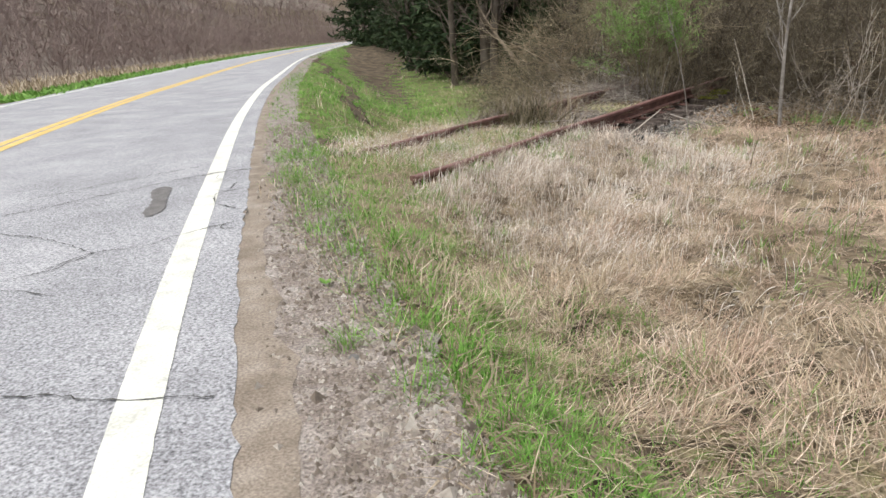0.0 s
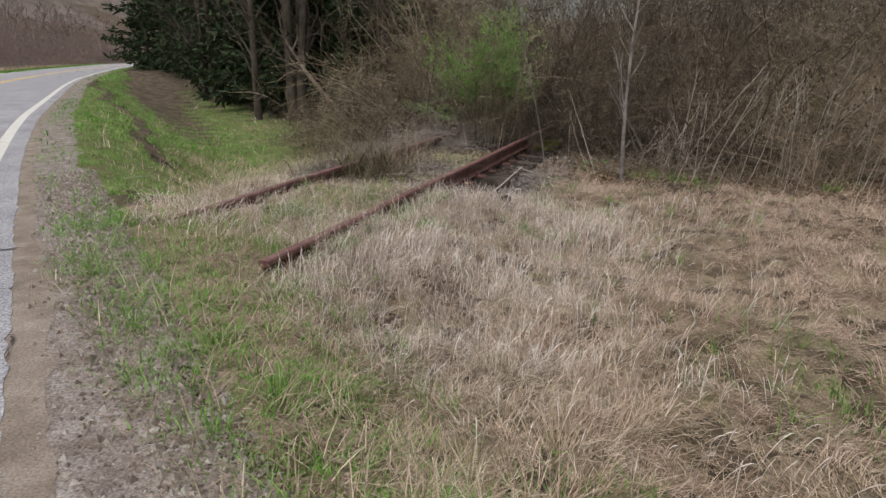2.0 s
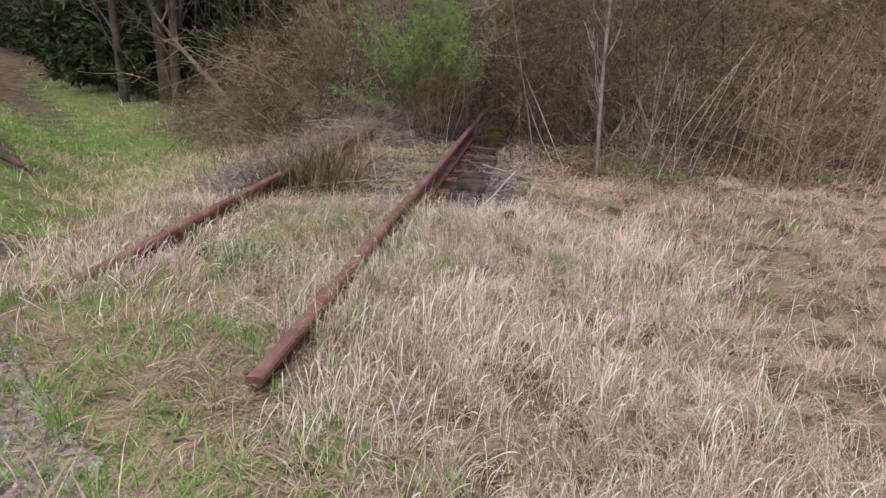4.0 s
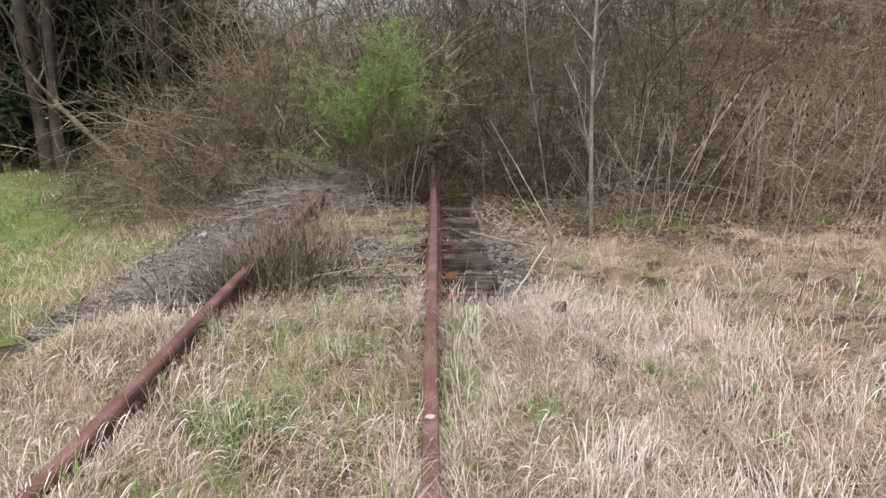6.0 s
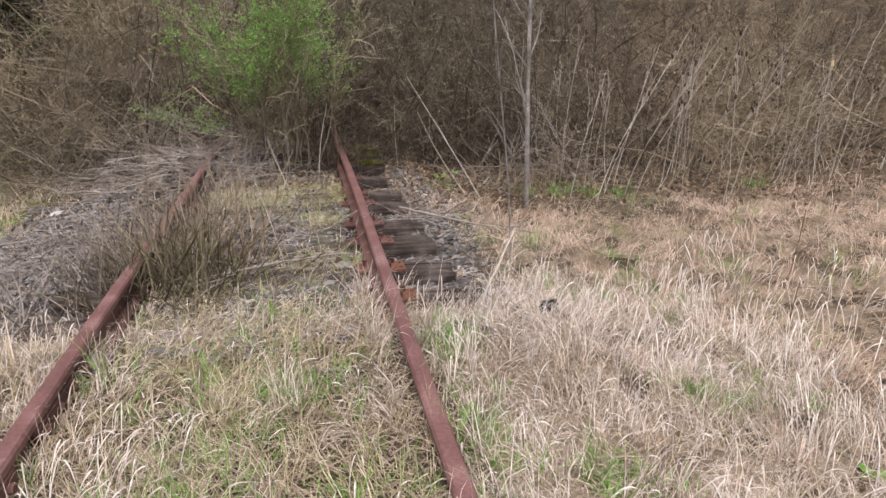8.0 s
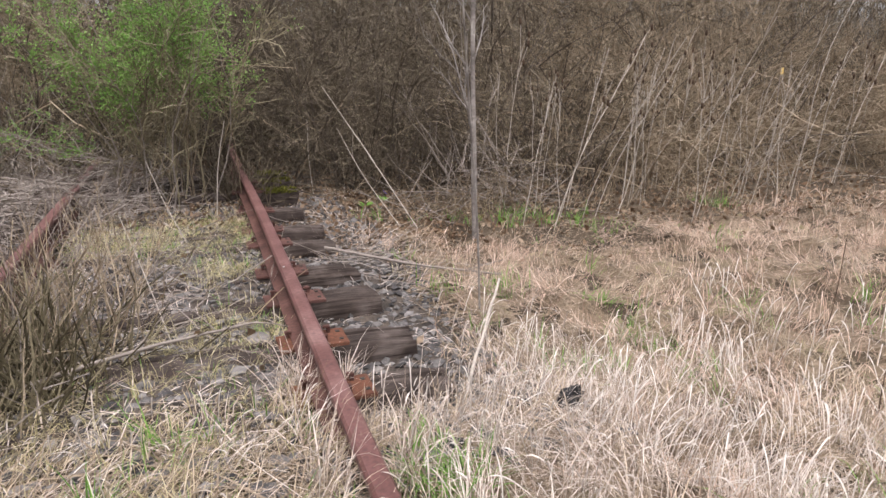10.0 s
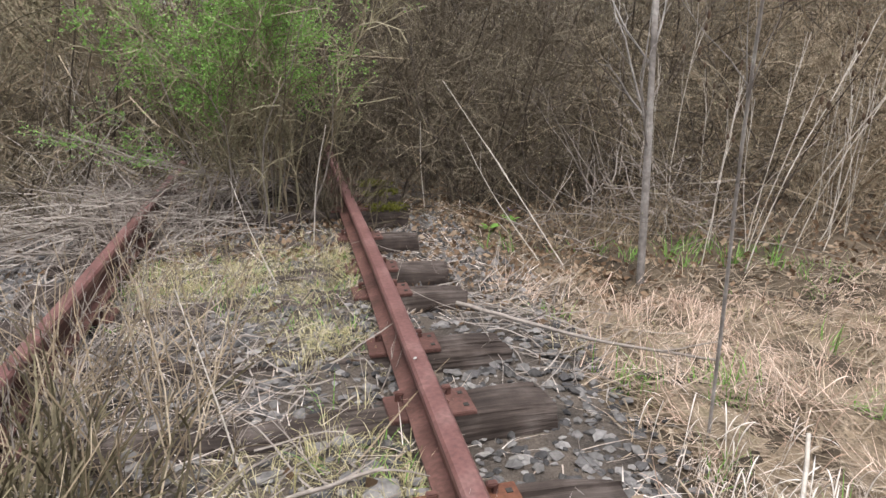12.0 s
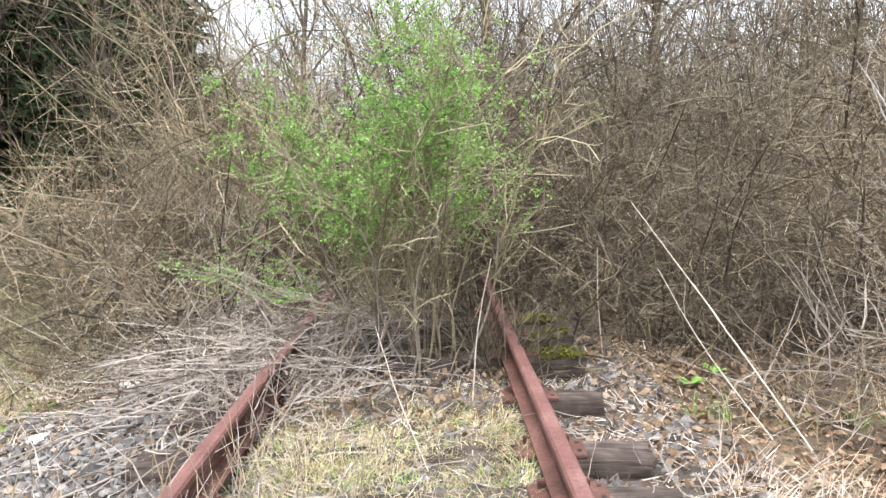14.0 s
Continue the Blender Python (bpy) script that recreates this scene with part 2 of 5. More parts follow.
def tubes(path, rad, sides=3):
    """Round stems along (n, k, 3) paths with (n, k) radii."""
    n, k, _ = path.shape
    tan = unit(np.gradient(path, axis=1))
    ref = np.where(np.abs(tan[..., 2:3]) > 0.9, np.array([1.0, 0, 0]), np.array([0, 0, 1.0]))
    u = unit(np.cross(tan, ref))
    w = np.cross(tan, u)
    ang = np.arange(sides) * 2 * np.pi / sides
    ring = u[:, :, None, :] * np.cos(ang)[None, None, :, None] + w[:, :, None, :] * np.sin(ang)[None, None, :, None]
    v = path[:, :, None, :] + ring * rad[:, :, None, None]
    o = (np.arange(n) * k * sides)[:, None, None, None]
    i = (np.arange(k - 1) * sides)[None, :, None, None]
    j = np.arange(sides)
    jn = (j + 1) % sides
    f = np.stack([j, jn, jn + sides, j + sides], 1)[None, None]
    return v.reshape(-1, 3), (o + i + f).reshape(-1, 4)


def wander(rng, start, way, length, k, jitter=0.2, drop=0.0):
    """Crooked paths of k points from start along way; drop bends them down."""
    pts, p, d = [start], start, unit(way)
    for i in range(k - 1):
        p = p + d * (length / (k - 1))[:, None]
        pts.append(p)
        d = unit(d + rng.normal(0, jitter, d.shape) + np.array([0, 0, -1.0]) * drop)
    return np.stack(pts, 1)


def taper(r0, r1, n, k):
    return np.broadcast_to(np.linspace(1, 0, k), (n, k)) * (np.asarray(r0) - np.asarray(r1)).reshape(-1, 1) + np.asarray(r1).reshape(-1, 1)


def along(path, idx, u):
    k = path.shape[1]
    f = u * (k - 1)
    i = np.minimum(f.astype(int), k - 2)
    a, b = path[idx, i], path[idx, i + 1]
    return a + (b - a) * (f - i)[:, None], unit(b - a)


def sprout(rng, path, count, lo, hi, length, k, out=0.9, jitter=0.25, drop=0.0, up=0.15):
    idx = rng.integers(0, len(path), count)
    p, t = along(path, idx, rng.uniform(lo, hi, count))
    way = t + unit(rng.normal(0, 1, (count, 3))) * out + np.array([0, 0, up])
    return wander(rng, p, way, length * rng.uniform(0.45, 1.25, count), k, jitter, drop)


def leaves(rng, at, size, wide=0.3):
    """Small pointed leaves: four corners each."""
    n = len(at)
    a = unit(rng.normal(0, 1, (n, 3)) * np.array([1, 1, 0.6]))
    b = unit(np.cross(a, rng.normal(0, 1, (n, 3))))
    s = (size * rng.uniform(0.5, 1.4, n))[:, None]
    v = np.stack([at, at + a * s * 0.5 + b * s * wide, at + a * s, at + a * s * 0.5 - b * s * wide], 1)
    q = (np.arange(n) * 4)[:, None] + np.arange(4)
    return v.reshape(-1, 3), q


def join(parts):
    vs, qs, o = [], [], 0
    for v, q in parts:
        vs.append(v)
        qs.append(q + o)
        o += len(v)
    return np.concatenate(vs), np.concatenate(qs)


def pebbles(rng, at, size, squash=0.65, lite=False):
    """Rough stones: jittered octahedra with clipped corners."""
    n = len(at)
    if lite:
        t = np.array([[1, 0, 0], [-0.4, 0.9, 0.1], [-0.5, -0.8, 0], [0.1, 0.1, 0.9]])
        v = t[None] * rng.uniform(0.5, 1.3, (n, 4, 3)) * np.asarray(size).reshape(-1, 1, 1)
        a = rng.uniform(0, 6.28, n)
        c, s = np.cos(a)[:, None], np.sin(a)[:, None]
        v = np.stack([v[..., 0] * c - v[..., 1] * s, v[..., 0] * s + v[..., 1] * c, v[..., 2]], -1) + at[:, None]
        tri = np.array([[0, 1, 3], [1, 2, 3], [2, 0, 3]])
        return v.reshape(-1, 3), ((np.arange(n) * 4)[:, None, None] + tri[None]).reshape(-1, 3)
    t = np.array([[1, 0, 0], [0, 1, 0], [-1, 0, 0], [0, -1, 0], [0, 0, 1], [0, 0, -1], [0.6, 0.6, 0.5], [-0.6, 0.6, 0.5], [-0.6, -0.6, 0.5], [0.6, -0.6, 0.5]], float)
    tri = np.array([[0, 6, 9], [6, 4, 9], [1, 7, 6], [7, 4, 6], [2, 8, 7], [8, 4, 7], [3, 9, 8], [9, 4, 8], [0, 1, 6], [1, 2, 7], [2, 3, 8], [3, 0, 9], [1, 0, 5], [2, 1, 5], [3, 2, 5], [0, 3, 5]])
    v = t[None] * (1 + rng.uniform(-0.35, 0.25, (n, 10, 1)))
    v = v * rng.uniform(0.7, 1.3, (n, 1, 3)) * np.array([1, 1, squash])
    a = rng.uniform(0, 6.28, n)
    c, s = np.cos(a)[:, None], np.sin(a)[:, None]
    v = np.stack([v[..., 0] * c - v[..., 1] * s, v[..., 0] * s + v[..., 1] * c, v[..., 2]], -1)
    v = at[:, None] + v * np.asarray(size).reshape(-1, 1, 1)
    return v.reshape(-1, 3), ((np.arange(n) * 10)[:, None, None] + tri[None]).reshape(-1, 3)


# ---- the lie of the land ----
EDGE_LINE = [(40, -33), (22, -18.3), (10, -9.15), (2.86, -3.70), (0.15, -1.49), (-5.87, 3.68), (-12.6, 10.0), (-34.9, 32.8), (-75, 79), (-118, 134), (-150, 200), (-165, 290), (-150, 420), (-80, 560), (40, 680)]


def spline(pts, step=1.0, near=None):
    p = np.array(pts, float)
    p = np.vstack([2 * p[0] - p[1], p, 2 * p[-1] - p[-2]])
    out = []
    for i in range(1, len(p) - 2):
        a, b, c, d = p[i - 1], p[i], p[i + 1], p[i + 2]
        m = max(3, int(np.linalg.norm(c - b) / (near if near and 3 <= i <= 6 else step)))
        for u in np.arange(m) / m:
            ta, tb = (c - a) / 2, (d - b) / 2
            wb = np.linalg.norm(c - b)
            ta, tb = ta / max(np.linalg.norm(ta), 1e-6) * wb, tb / max(np.linalg.norm(tb), 1e-6) * wb
            out.append((2 * u**3 - 3 * u**2 + 1) * b + (u**3 - 2 * u**2 + u) * ta + (-2 * u**3 + 3 * u**2) * c + (u**3 - u**2) * tb)
    out.append(p[-2])
    return np.array(out)


ROAD = spline(EDGE_LINE)
RTAN = unit(np.gradient(ROAD, axis=0))
RNOR = np.stack([RTAN[:, 1], -RTAN[:, 0]], 1)  # to the field side
RARC = np.concatenate([[0], np.cumsum(np.linalg.norm(np.diff(ROAD, axis=0), axis=1))])
COARSE, CNOR = ROAD, RNOR


def lateral(xy):
    """Distance from the road's edge line, above zero on the field's side."""
    out = np.empty(len(xy))
    for s in range(0, len(xy), 20000):
        q = xy[s:s + 20000]
        d = ((q[:, None, :] - COARSE[None]) ** 2).sum(-1)
        i = d.argmin(1)
        out[s:s + 20000] = ((q - COARSE[i]) * CNOR[i]).sum(1)
    return out


def sstep(a, b, x):
    t = np.clip((x - a) / (b - a), 0, 1)
    return t * t * (3 - 2 * t)


WAVES = np.random.default_rng(5).uniform(-1, 1, (14, 4))


def bumps(x, y, size=1.0):
    """A soft uneven field between about -1 and 1."""
    z = 0
    for i, (a, b, c, d) in enumerate(WAVES):
        f = (0.6 + 0.55 * i) / size
        z = z + np.sin(f * (a * x + b * y) * 1.6 + c * 9) * np.cos(f * (b * x - a * y) * 1.3 + d * 9) / (1 + 0.35 * i)
    return z / 3.0


def ground_z(x, y, l=None):
    x, y = np.asarray(x, float), np.asarray(y, float)
    if l is None:
        l = lateral(np.stack([x.ravel(), y.ravel()], 1)).reshape(x.shape)
    far = sstep(3.5, 8.5, y)
    bed = 0.03 - (0.13 - 0.04 * (np.abs(x) < 0.68) + 0.05 * (np.abs(x) > 0.82)) * sstep(3.5, 4.3, y) - 0.045 * far
    right = bed + (-0.24 - 0.05 * far - bed) * sstep(1.35, 2.4, x)
    left = bed + (-0.5 - bed) * sstep(1.5, 2.7, -x) - 0.5 * sstep(2.5, 6.0, -x)
    field = np.where(x > 0, right, left) + (0.025 * bumps(x, y) + (0.11 * bumps(x * 2.6 + 4, y * 2.6) + 0.06 * bumps(x * 5.5 + 1, y * 5.5 + 3)) * (1 - sstep(6.5, 8, y)) * (x > 0)) * sstep(1.1, 2.0, np.abs(x))
    slope = 2.15 + np.clip((-x - 1.5) / 2.5, 0, 2.6)
    w = sstep(1.05, slope, l)
    z = 0.165 * (1 - w) + field * w
    z = z - 0.006 * sstep(0.3, 0.5, l)
    # beyond the road: a low verge, then a wooded hillside
    other = 0.12 - 0.5 * sstep(-8.0, -12.0, l) + 42 * sstep(-22, -170, l)
    z = np.where(l < -7.05, other, z)
    z = np.where((l >= -7.05) & (l < 0.33), 0.10, z)
    # the wood's floor climbs gently away from the track
    z = z + 3.5 * sstep(24, 90, y - 0.25 * x) * (l > 4) * sstep(4, 14, l)
    return z


def sheet():
    def axis(lo, hi, n0, n1, step):
        core = np.arange(n0, n1 + 1e-6, step)
        g = [core[0]]
        s = step
        while g[-1] > lo:
            s *= 1.13
            g.append(g[-1] - s)
        h = [core[-1]]
        s = step
        while h[-1] < hi:
            s *= 1.13
            h.append(h[-1] + s)
        return np.concatenate([np.array(g[1:])[::-1], core, np.array(h[1:])])

    xs, ys = axis(-1500, 1500, -6, 8, 0.16), axis(-1500, 1500, -5, 13, 0.16)
    gx, gy = np.meshgrid(xs, ys)
    z = ground_z(gx, gy)
    v = np.stack([gx, gy, z], -1).reshape(-1, 3)
    w, hgt = len(xs), len(ys)
    i = (np.arange(hgt - 1)[:, None] * w + np.arange(w - 1)[None]).ravel()
    q = np.stack([i, i + 1, i + 1 + w, i + w], 1)
    ob = new("ground", mesh_of("ground", v, q, None, M_SOIL, True))
    tagged(ob, "brown soil with matted dead straw and leaf litter", "ground", "", "structure")


sheet()


def road_strip(name, l0, l1, z, mat, wobble=0.0, seed=1, thick=0.0, ragged=0.0):
    """A band along the road between two lateral offsets."""
    rng = np.random.default_rng(seed)
    sel = np.arange(len(ROAD))
    a = ROAD[sel] + RNOR[sel] * (l0 + rng.normal(0, wobble, len(sel)))[:, None]
    b = ROAD[sel] + RNOR[sel] * (l1 + rng.normal(0, wobble, len(sel)) + ragged * bumps(ROAD[:, 0] * 2.5, ROAD[:, 1] * 2.5))[:, None]
    n = len(sel)
    v = np.concatenate([np.c_[a, np.full(n, z)], np.c_[b, np.full(n, z)]])
    i = np.arange(n - 1)
    q = np.stack([i, i + n, i + n + 1, i + 1], 1)
    if thick:
        v = np.concatenate([v, v - np.array([0, 0, thick])])
        q = np.concatenate([q, np.stack([i + n, i + 3 * n, i + 3 * n + 1, i + n + 1], 1), np.stack([i + 1, i + 1 + 2 * n, i + 2 * n, i], 1)])
    return mesh_of(name, v, q, None, mat)


def strip(path, rad):
    """The finest twigs: flat slivers along (n, k, 3) paths."""
    n, k, _ = path.shape
    tan = unit(np.gradient(path, axis=1))
    ref = unit(np.sin(np.arange(n)[:, None] * np.array([1.7, 2.9, 4.3])))[:, None]
    s = unit(np.cross(tan, np.broadcast_to(ref, tan.shape))) * (rad * 1.3)[..., None]
    v = np.stack([path - s, path + s], 2).reshape(-1, 3)
    o = (np.arange(n) * k * 2)[:, None, None]
    i = (np.arange(k - 1) * 2)[None, :, None]
    return v, (o + i + np.array([0, 1, 3, 2])).reshape(-1, 4)

# ---- road ----
fine = spline(EDGE_LINE, 1.0, 0.07)
ROAD = fine
RTAN = unit(np.gradient(ROAD, axis=0))
RNOR = np.stack([RTAN[:, 1], -RTAN[:, 0]], 1)
road = tagged(new("road", road_strip("road", -7.0, 0.33, 0.18, M_ASPHALT, wobble=0.007, thick=0.1, ragged=0.014)), "pale worn two-lane asphalt road with cracks", "road", "", "structure")
piece("edge_line", road_strip("edge_line", -0.085, 0.085, 0.184, M_WHITE, wobble=0.001, seed=2), road, "wide white edge line, slightly worn")
piece("edge_line", road_strip("edge_line_far", -6.68, -6.54, 0.184, M_WHITE, wobble=0.001, seed=3), road)
piece("centre_line", road_strip("centre_line_a", -3.45, -3.29, 0.184, M_YELLOW, wobble=0.001, seed=4), road, "yellow centre line")
piece("centre_line", road_strip("centre_line_b", -3.24, -3.07, 0.184, M_YELLOW, wobble=0.001, seed=5), road)
shoulder = tagged(new("shoulder", road_strip("shoulder", 0.1, 1.02, 0.172, M_GRAVEL, wobble=0.01, seed=6, ragged=0.16)), "strip of packed brown grit and gravel beside the asphalt", "shoulder", "", "structure")
piece("mud_strip", road_strip("mud_strip", 0.2, 0.5, 0.1755, M_MUD, wobble=0.003, seed=7, ragged=0.09), shoulder, "smooth brown strip of packed mud")


def ground_point(x, y, dz=0.0):
    return np.array([x, y, float(ground_z(np.array([x]), np.array([y]))[0]) + dz])


# ---- rails ----
def rail(name, x, y0, y1, seed, label):
    prof = [(-0.07, 0), (0.07, 0), (0.07, 0.01), (0.012, 0.028), (0.009, 0.115), (0.036, 0.128), (0.037, 0.155), (0.028, 0.166), (0, 0.168), (-0.028, 0.166), (-0.037, 0.155), (-0.036, 0.128), (-0.009, 0.115), (-0.012, 0.028), (-0.07, 0.01)]
    ys = np.arange(y0, y1 + 0.01, 0.2)
    m = len(prof)
    v = []
    for y in ys:
        dx, dz = 0.006 * math.sin(y * 0.9 + seed), 0.004 * math.sin(y * 1.7 + seed)
        for px, pz in prof:
            v.append((x + dx + px, y, -0.018 + pz + dz))
    n = len(ys)
    holder = thing(name, label, "rail", "rails of the track")
    v = np.array(v).reshape(n, m, 3)
    # the head takes the paler rust that carries a painted highlight
    for pname, ids, mat in (("rail_head", [4, 5, 6, 7, 8, 9, 10, 11, 12], M_HEAD), ("web", [3, 4, 12, 13], M_RUST), ("foot", [0, 1, 2, 3, 13, 14], M_RUST)):
        c = len(ids)
        q = [(r * c + i, r * c + (i + 1) % c, (r + 1) * c + (i + 1) % c, (r + 1) * c + i) for r in range(n - 1) for i in range(c)]
        t = [(i + 1, i, 0) for i in range(1, c - 1)] + [((n - 1) * c, (n - 1) * c + i, (n - 1) * c + i + 1) for i in range(1, c - 1)]
        piece(pname, mesh_of(pname, v[:, ids].reshape(-1, 3), q, t, mat), holder)
    return holder


left_rail = rail("rail", -0.755, 0.98, 10.6, 1, "rusty steel rail with bolted joint, half sunk in dry grass")
right_rail = rail("rail", 0.755, 0.36, 11.4, 2, "rusty red-brown steel rail standing clear of its ties")


def box(bm, size, at, bevel=0.0, turn=0.0):
    r = bmesh.ops.create_cube(bm, size=1)
    bmesh.ops.transform(bm, verts=r["verts"], matrix=Matrix.Translation(at) @ Matrix.Rotation(turn, 4, "Z") @ Matrix.Diagonal((*size, 1)))
    if bevel:
        es = list({e for v in r["verts"] for e in v.link_edges})
        bmesh.ops.bevel(bm, geom=es, offset=bevel, segments=2, affect="EDGES")


def joint(parent, x, y):
    for s in (-1, 1):
        bm = bmesh.new()
        box(bm, (0.028, 0.66, 0.085), (x + s * 0.026, y, 0.062), 0.008)
        bar = part("joint_bar", bm, M_RUST, parent, "bolted rusty joint bar")
        for k in range(4):
            bm = bmesh.new()
            bmesh.ops.create_cone(bm, cap_ends=True, segments=6, radius1=0.02, radius2=0.02, depth=0.024, matrix=Matrix.Translation((x + s * 0.05, y - 0.24 + 0.16 * k, 0.062)) @ Matrix.Rotation(radians(90), 4, "Y"))
            part("bolt", bm, M_RUST, bar)


joint(left_rail, -0.755, 3.15)
joint(left_rail, -0.755, 2.3)


# ---- ties ----
def tie(y, width, top, seed, x0=-1.28, x1=1.25, turn=0.0, moss=False):
    """A rotten timber: split along its grain, frayed and sunken at its ends."""
    rng = random.Random(seed)
    label = "moss-covered rotten wooden railway tie" if moss else "weathered grey-brown split wooden railway tie"
    holder = thing("railway_tie", label, "railway tie", "ties under the rails", at=pose(0, y, top, 0, 0, turn))
    nx = 30
    splits = sorted(rng.uniform(-0.36, 0.36) for _ in range(3))
    prof = [(-0.5, -0.17), (-0.49, -0.1), (-0.5, -0.035), (-0.45, -0.008), (-0.4, 0.0)]
    for c in splits:
        prof += [(c - 0.035, 0.0), (c, -rng.uniform(0.012, 0.04)), (c + 0.03, -0.002)]
    prof += [(0.42, 0.0), (0.46, -0.01), (0.5, -0.04), (0.49, -0.1), (0.5, -0.17)]
    prof = [prof[0]] + sorted(prof[1:-1], key=lambda q: q[0] if q[1] > -0.034 else (-0.499 if q[0] < 0 else 0.499)) + [prof[-1]]
    v = []
    for i in range(nx + 1):
        u = i / nx
        x = x0 + (x1 - x0) * u
        near_end = max(0.0, abs(2 * u - 1) - 0.82) / 0.18
        for a, z in prof:
            wear = noise.noise(Vector((x * 2.2, a * 2.0, seed * 3.7)))
            grain = noise.noise(Vector((x * 1.3, a * 22.0, seed * 1.9)))
            dz = 0.016 * wear + 0.012 * grain - 0.022 * near_end ** 2 * (0.6 + noise.noise(Vector((a * 6, seed, 0.0))))
            dx = (0.045 * noise.noise(Vector((a * 7.0, seed * 2.3, z * 9))) if i in (0, nx) else 0.0)
            v.append((x + dx, a * width * (1 - 0.09 * near_end ** 2) + 0.006 * wear, z + dz * (1.0 if z > -0.12 else 0.0)))
    m = len(prof)
    q = [(r * m + i, (r + 1) * m + i, (r + 1) * m + i + 1, r * m + i + 1) for r in range(nx) for i in range(m - 1)]
    t = [(0, i, i + 1) for i in range(1, m - 1)] + [(nx * m, nx * m + i + 1, nx * m + i) for i in range(1, m - 1)]
    piece("beam", mesh_of("beam", v, q, t, M_TIE), holder)
    for s in (-1, 1):
        bm = bmesh.new()
        box(bm, (0.33, 0.19, 0.018), (s * 0.785, 0, 0.01), 0.003)
        pl = part("tie_plate", bm, M_PLATE if y < 4.9 and s > 0 else M_RUST, holder, "rusty steel tie plate")
        for dx, dy in ((-0.085, 0.05), (0.085, -0.05), (0.12, 0.055)):
            bm = bmesh.new()
            box(bm, (0.018, 0.018, 0.06), (s * (0.755 + dx), dy, 0.02), 0.002)
            box(bm, (0.036, 0.028, 0.014), (s * (0.755 + dx * 0.92), dy, 0.05), 0.004)
            part("spike", bm, M_RUST, pl)
        # no real recess: thin dark squares stand in for the shade in the holes
        for dy in (-0.045, 0.05):
            bm = bmesh.new()
            box(bm, (0.02, 0.02, 0.004), (s * 0.92, dy, 0.0205), 0.0)
            part("spike_hole", bm, M_CRACK, pl, "empty spike hole, its inner shade painted as a dark square")
    if moss:
        r2 = np.random.default_rng(seed)
        n = 2600
        at = np.stack([r2.uniform(0.85, x1, n), r2.uniform(-0.5, 0.5, n) * width, r2.normal(0.004, 0.008, n)], 1)
        at = at[bumps(at[:, 0] * 9, at[:, 1] * 9 + y * 7) > 0.0]
        piece("moss", mesh_of("moss", *leaves(r2, at, 0.022), None, M_MOSS), holder, "yellow-green moss")
    return holder


TIES = [(4.22, 0.21, -0.05, 1.0, 1.3), (4.76, 0.22, -0.045, 1.0, 1.27), (5.38, 0.21, -0.045, 1.5, 1.27), (6.03, 0.2, -0.07, -1.0, 1.26), (6.76, 0.22, -0.075, 0.5, 1.27), (7.28, 0.22, -0.08, -3.5, 1.26), (7.96, 0.22, -0.085, 2.5, 1.22), (8.7, 0.23, -0.04, 2.0, 1.27), (9.2, 0.24, -0.025, 1.0, 1.28), (9.7, 0.24, -0.015, -1.0, 1.28), (10.3, 0.22, -0.1, 0.0, 1.25)]
for i, (y, w, top, turn, end) in enumerate(TIES):
    tie(y, w, top, i, turn=turn, x1=end, moss=8.5 < y < 10)


# ---- ballast ----
def track_bed():
    xs, ys = np.arange(-3.2, 2.4, 0.1), np.arange(3.5, 11.0, 0.1)
    gx, gy = np.meshgrid(xs, ys)
    w = len(xs)
    keep = sstep(3.6, 4.6, gy) * sstep(-3.0, -2.2, gx) * (1 - sstep(1.42, 1.78, gx + 0.15 * bumps(gx * 3, gy * 3))) + 0.12 * bumps(gx * 5, gy * 5) > 0.5
    z = ground_z(gx, gy) + 0.006 + 0.006 * bumps(gx * 6, gy * 6)
    i = (np.arange(len(ys) - 1)[:, None] * w + np.arange(w - 1)[None])
    q = np.stack([i, i + 1, i + 1 + w, i + w], -1)[keep[:-1, :-1]]
    bed = tagged(new("track_bed", mesh_of("track_bed", np.stack([gx, gy, z], -1), q, None, M_BED, True)), "dark dirt and cinders of the old track bed", "track bed", "", "structure")
    r = np.random.default_rng(77)
    shapes = []
    for i in range(8):
        v, t = pebbles(r, np.zeros((1, 3)), np.array([0.024]))
        shapes.append(mesh_of("stone", v, None, t, M_STONEPIECE))
    for i in range(300):
        x, y = (r.uniform(0.9, 1.65), r.uniform(3.95, 6.2)) if i < 220 else (r.uniform(-0.6, 0.6), r.uniform(5.0, 6.4))
        s = r.uniform(0.6, 1.5)
        ob = piece("stone", shapes[i % 8], bed)
        ob.matrix_basis = Matrix.LocRotScale(ground_point(x, y, 0.014), Euler((r.uniform(-0.4, 0.4), r.uniform(-0.4, 0.4), r.uniform(0, 6.28))), (s, s, s))


track_bed()


def scatter(rng, n, x0, x1, y0, y1):
    return np.stack([rng.uniform(x0, x1, n), rng.uniform(y0, y1, n)], 1)


def lay(xy, dz=0.0):
    return np.c_[xy, ground_z(xy[:, 0], xy[:, 1]) + dz]


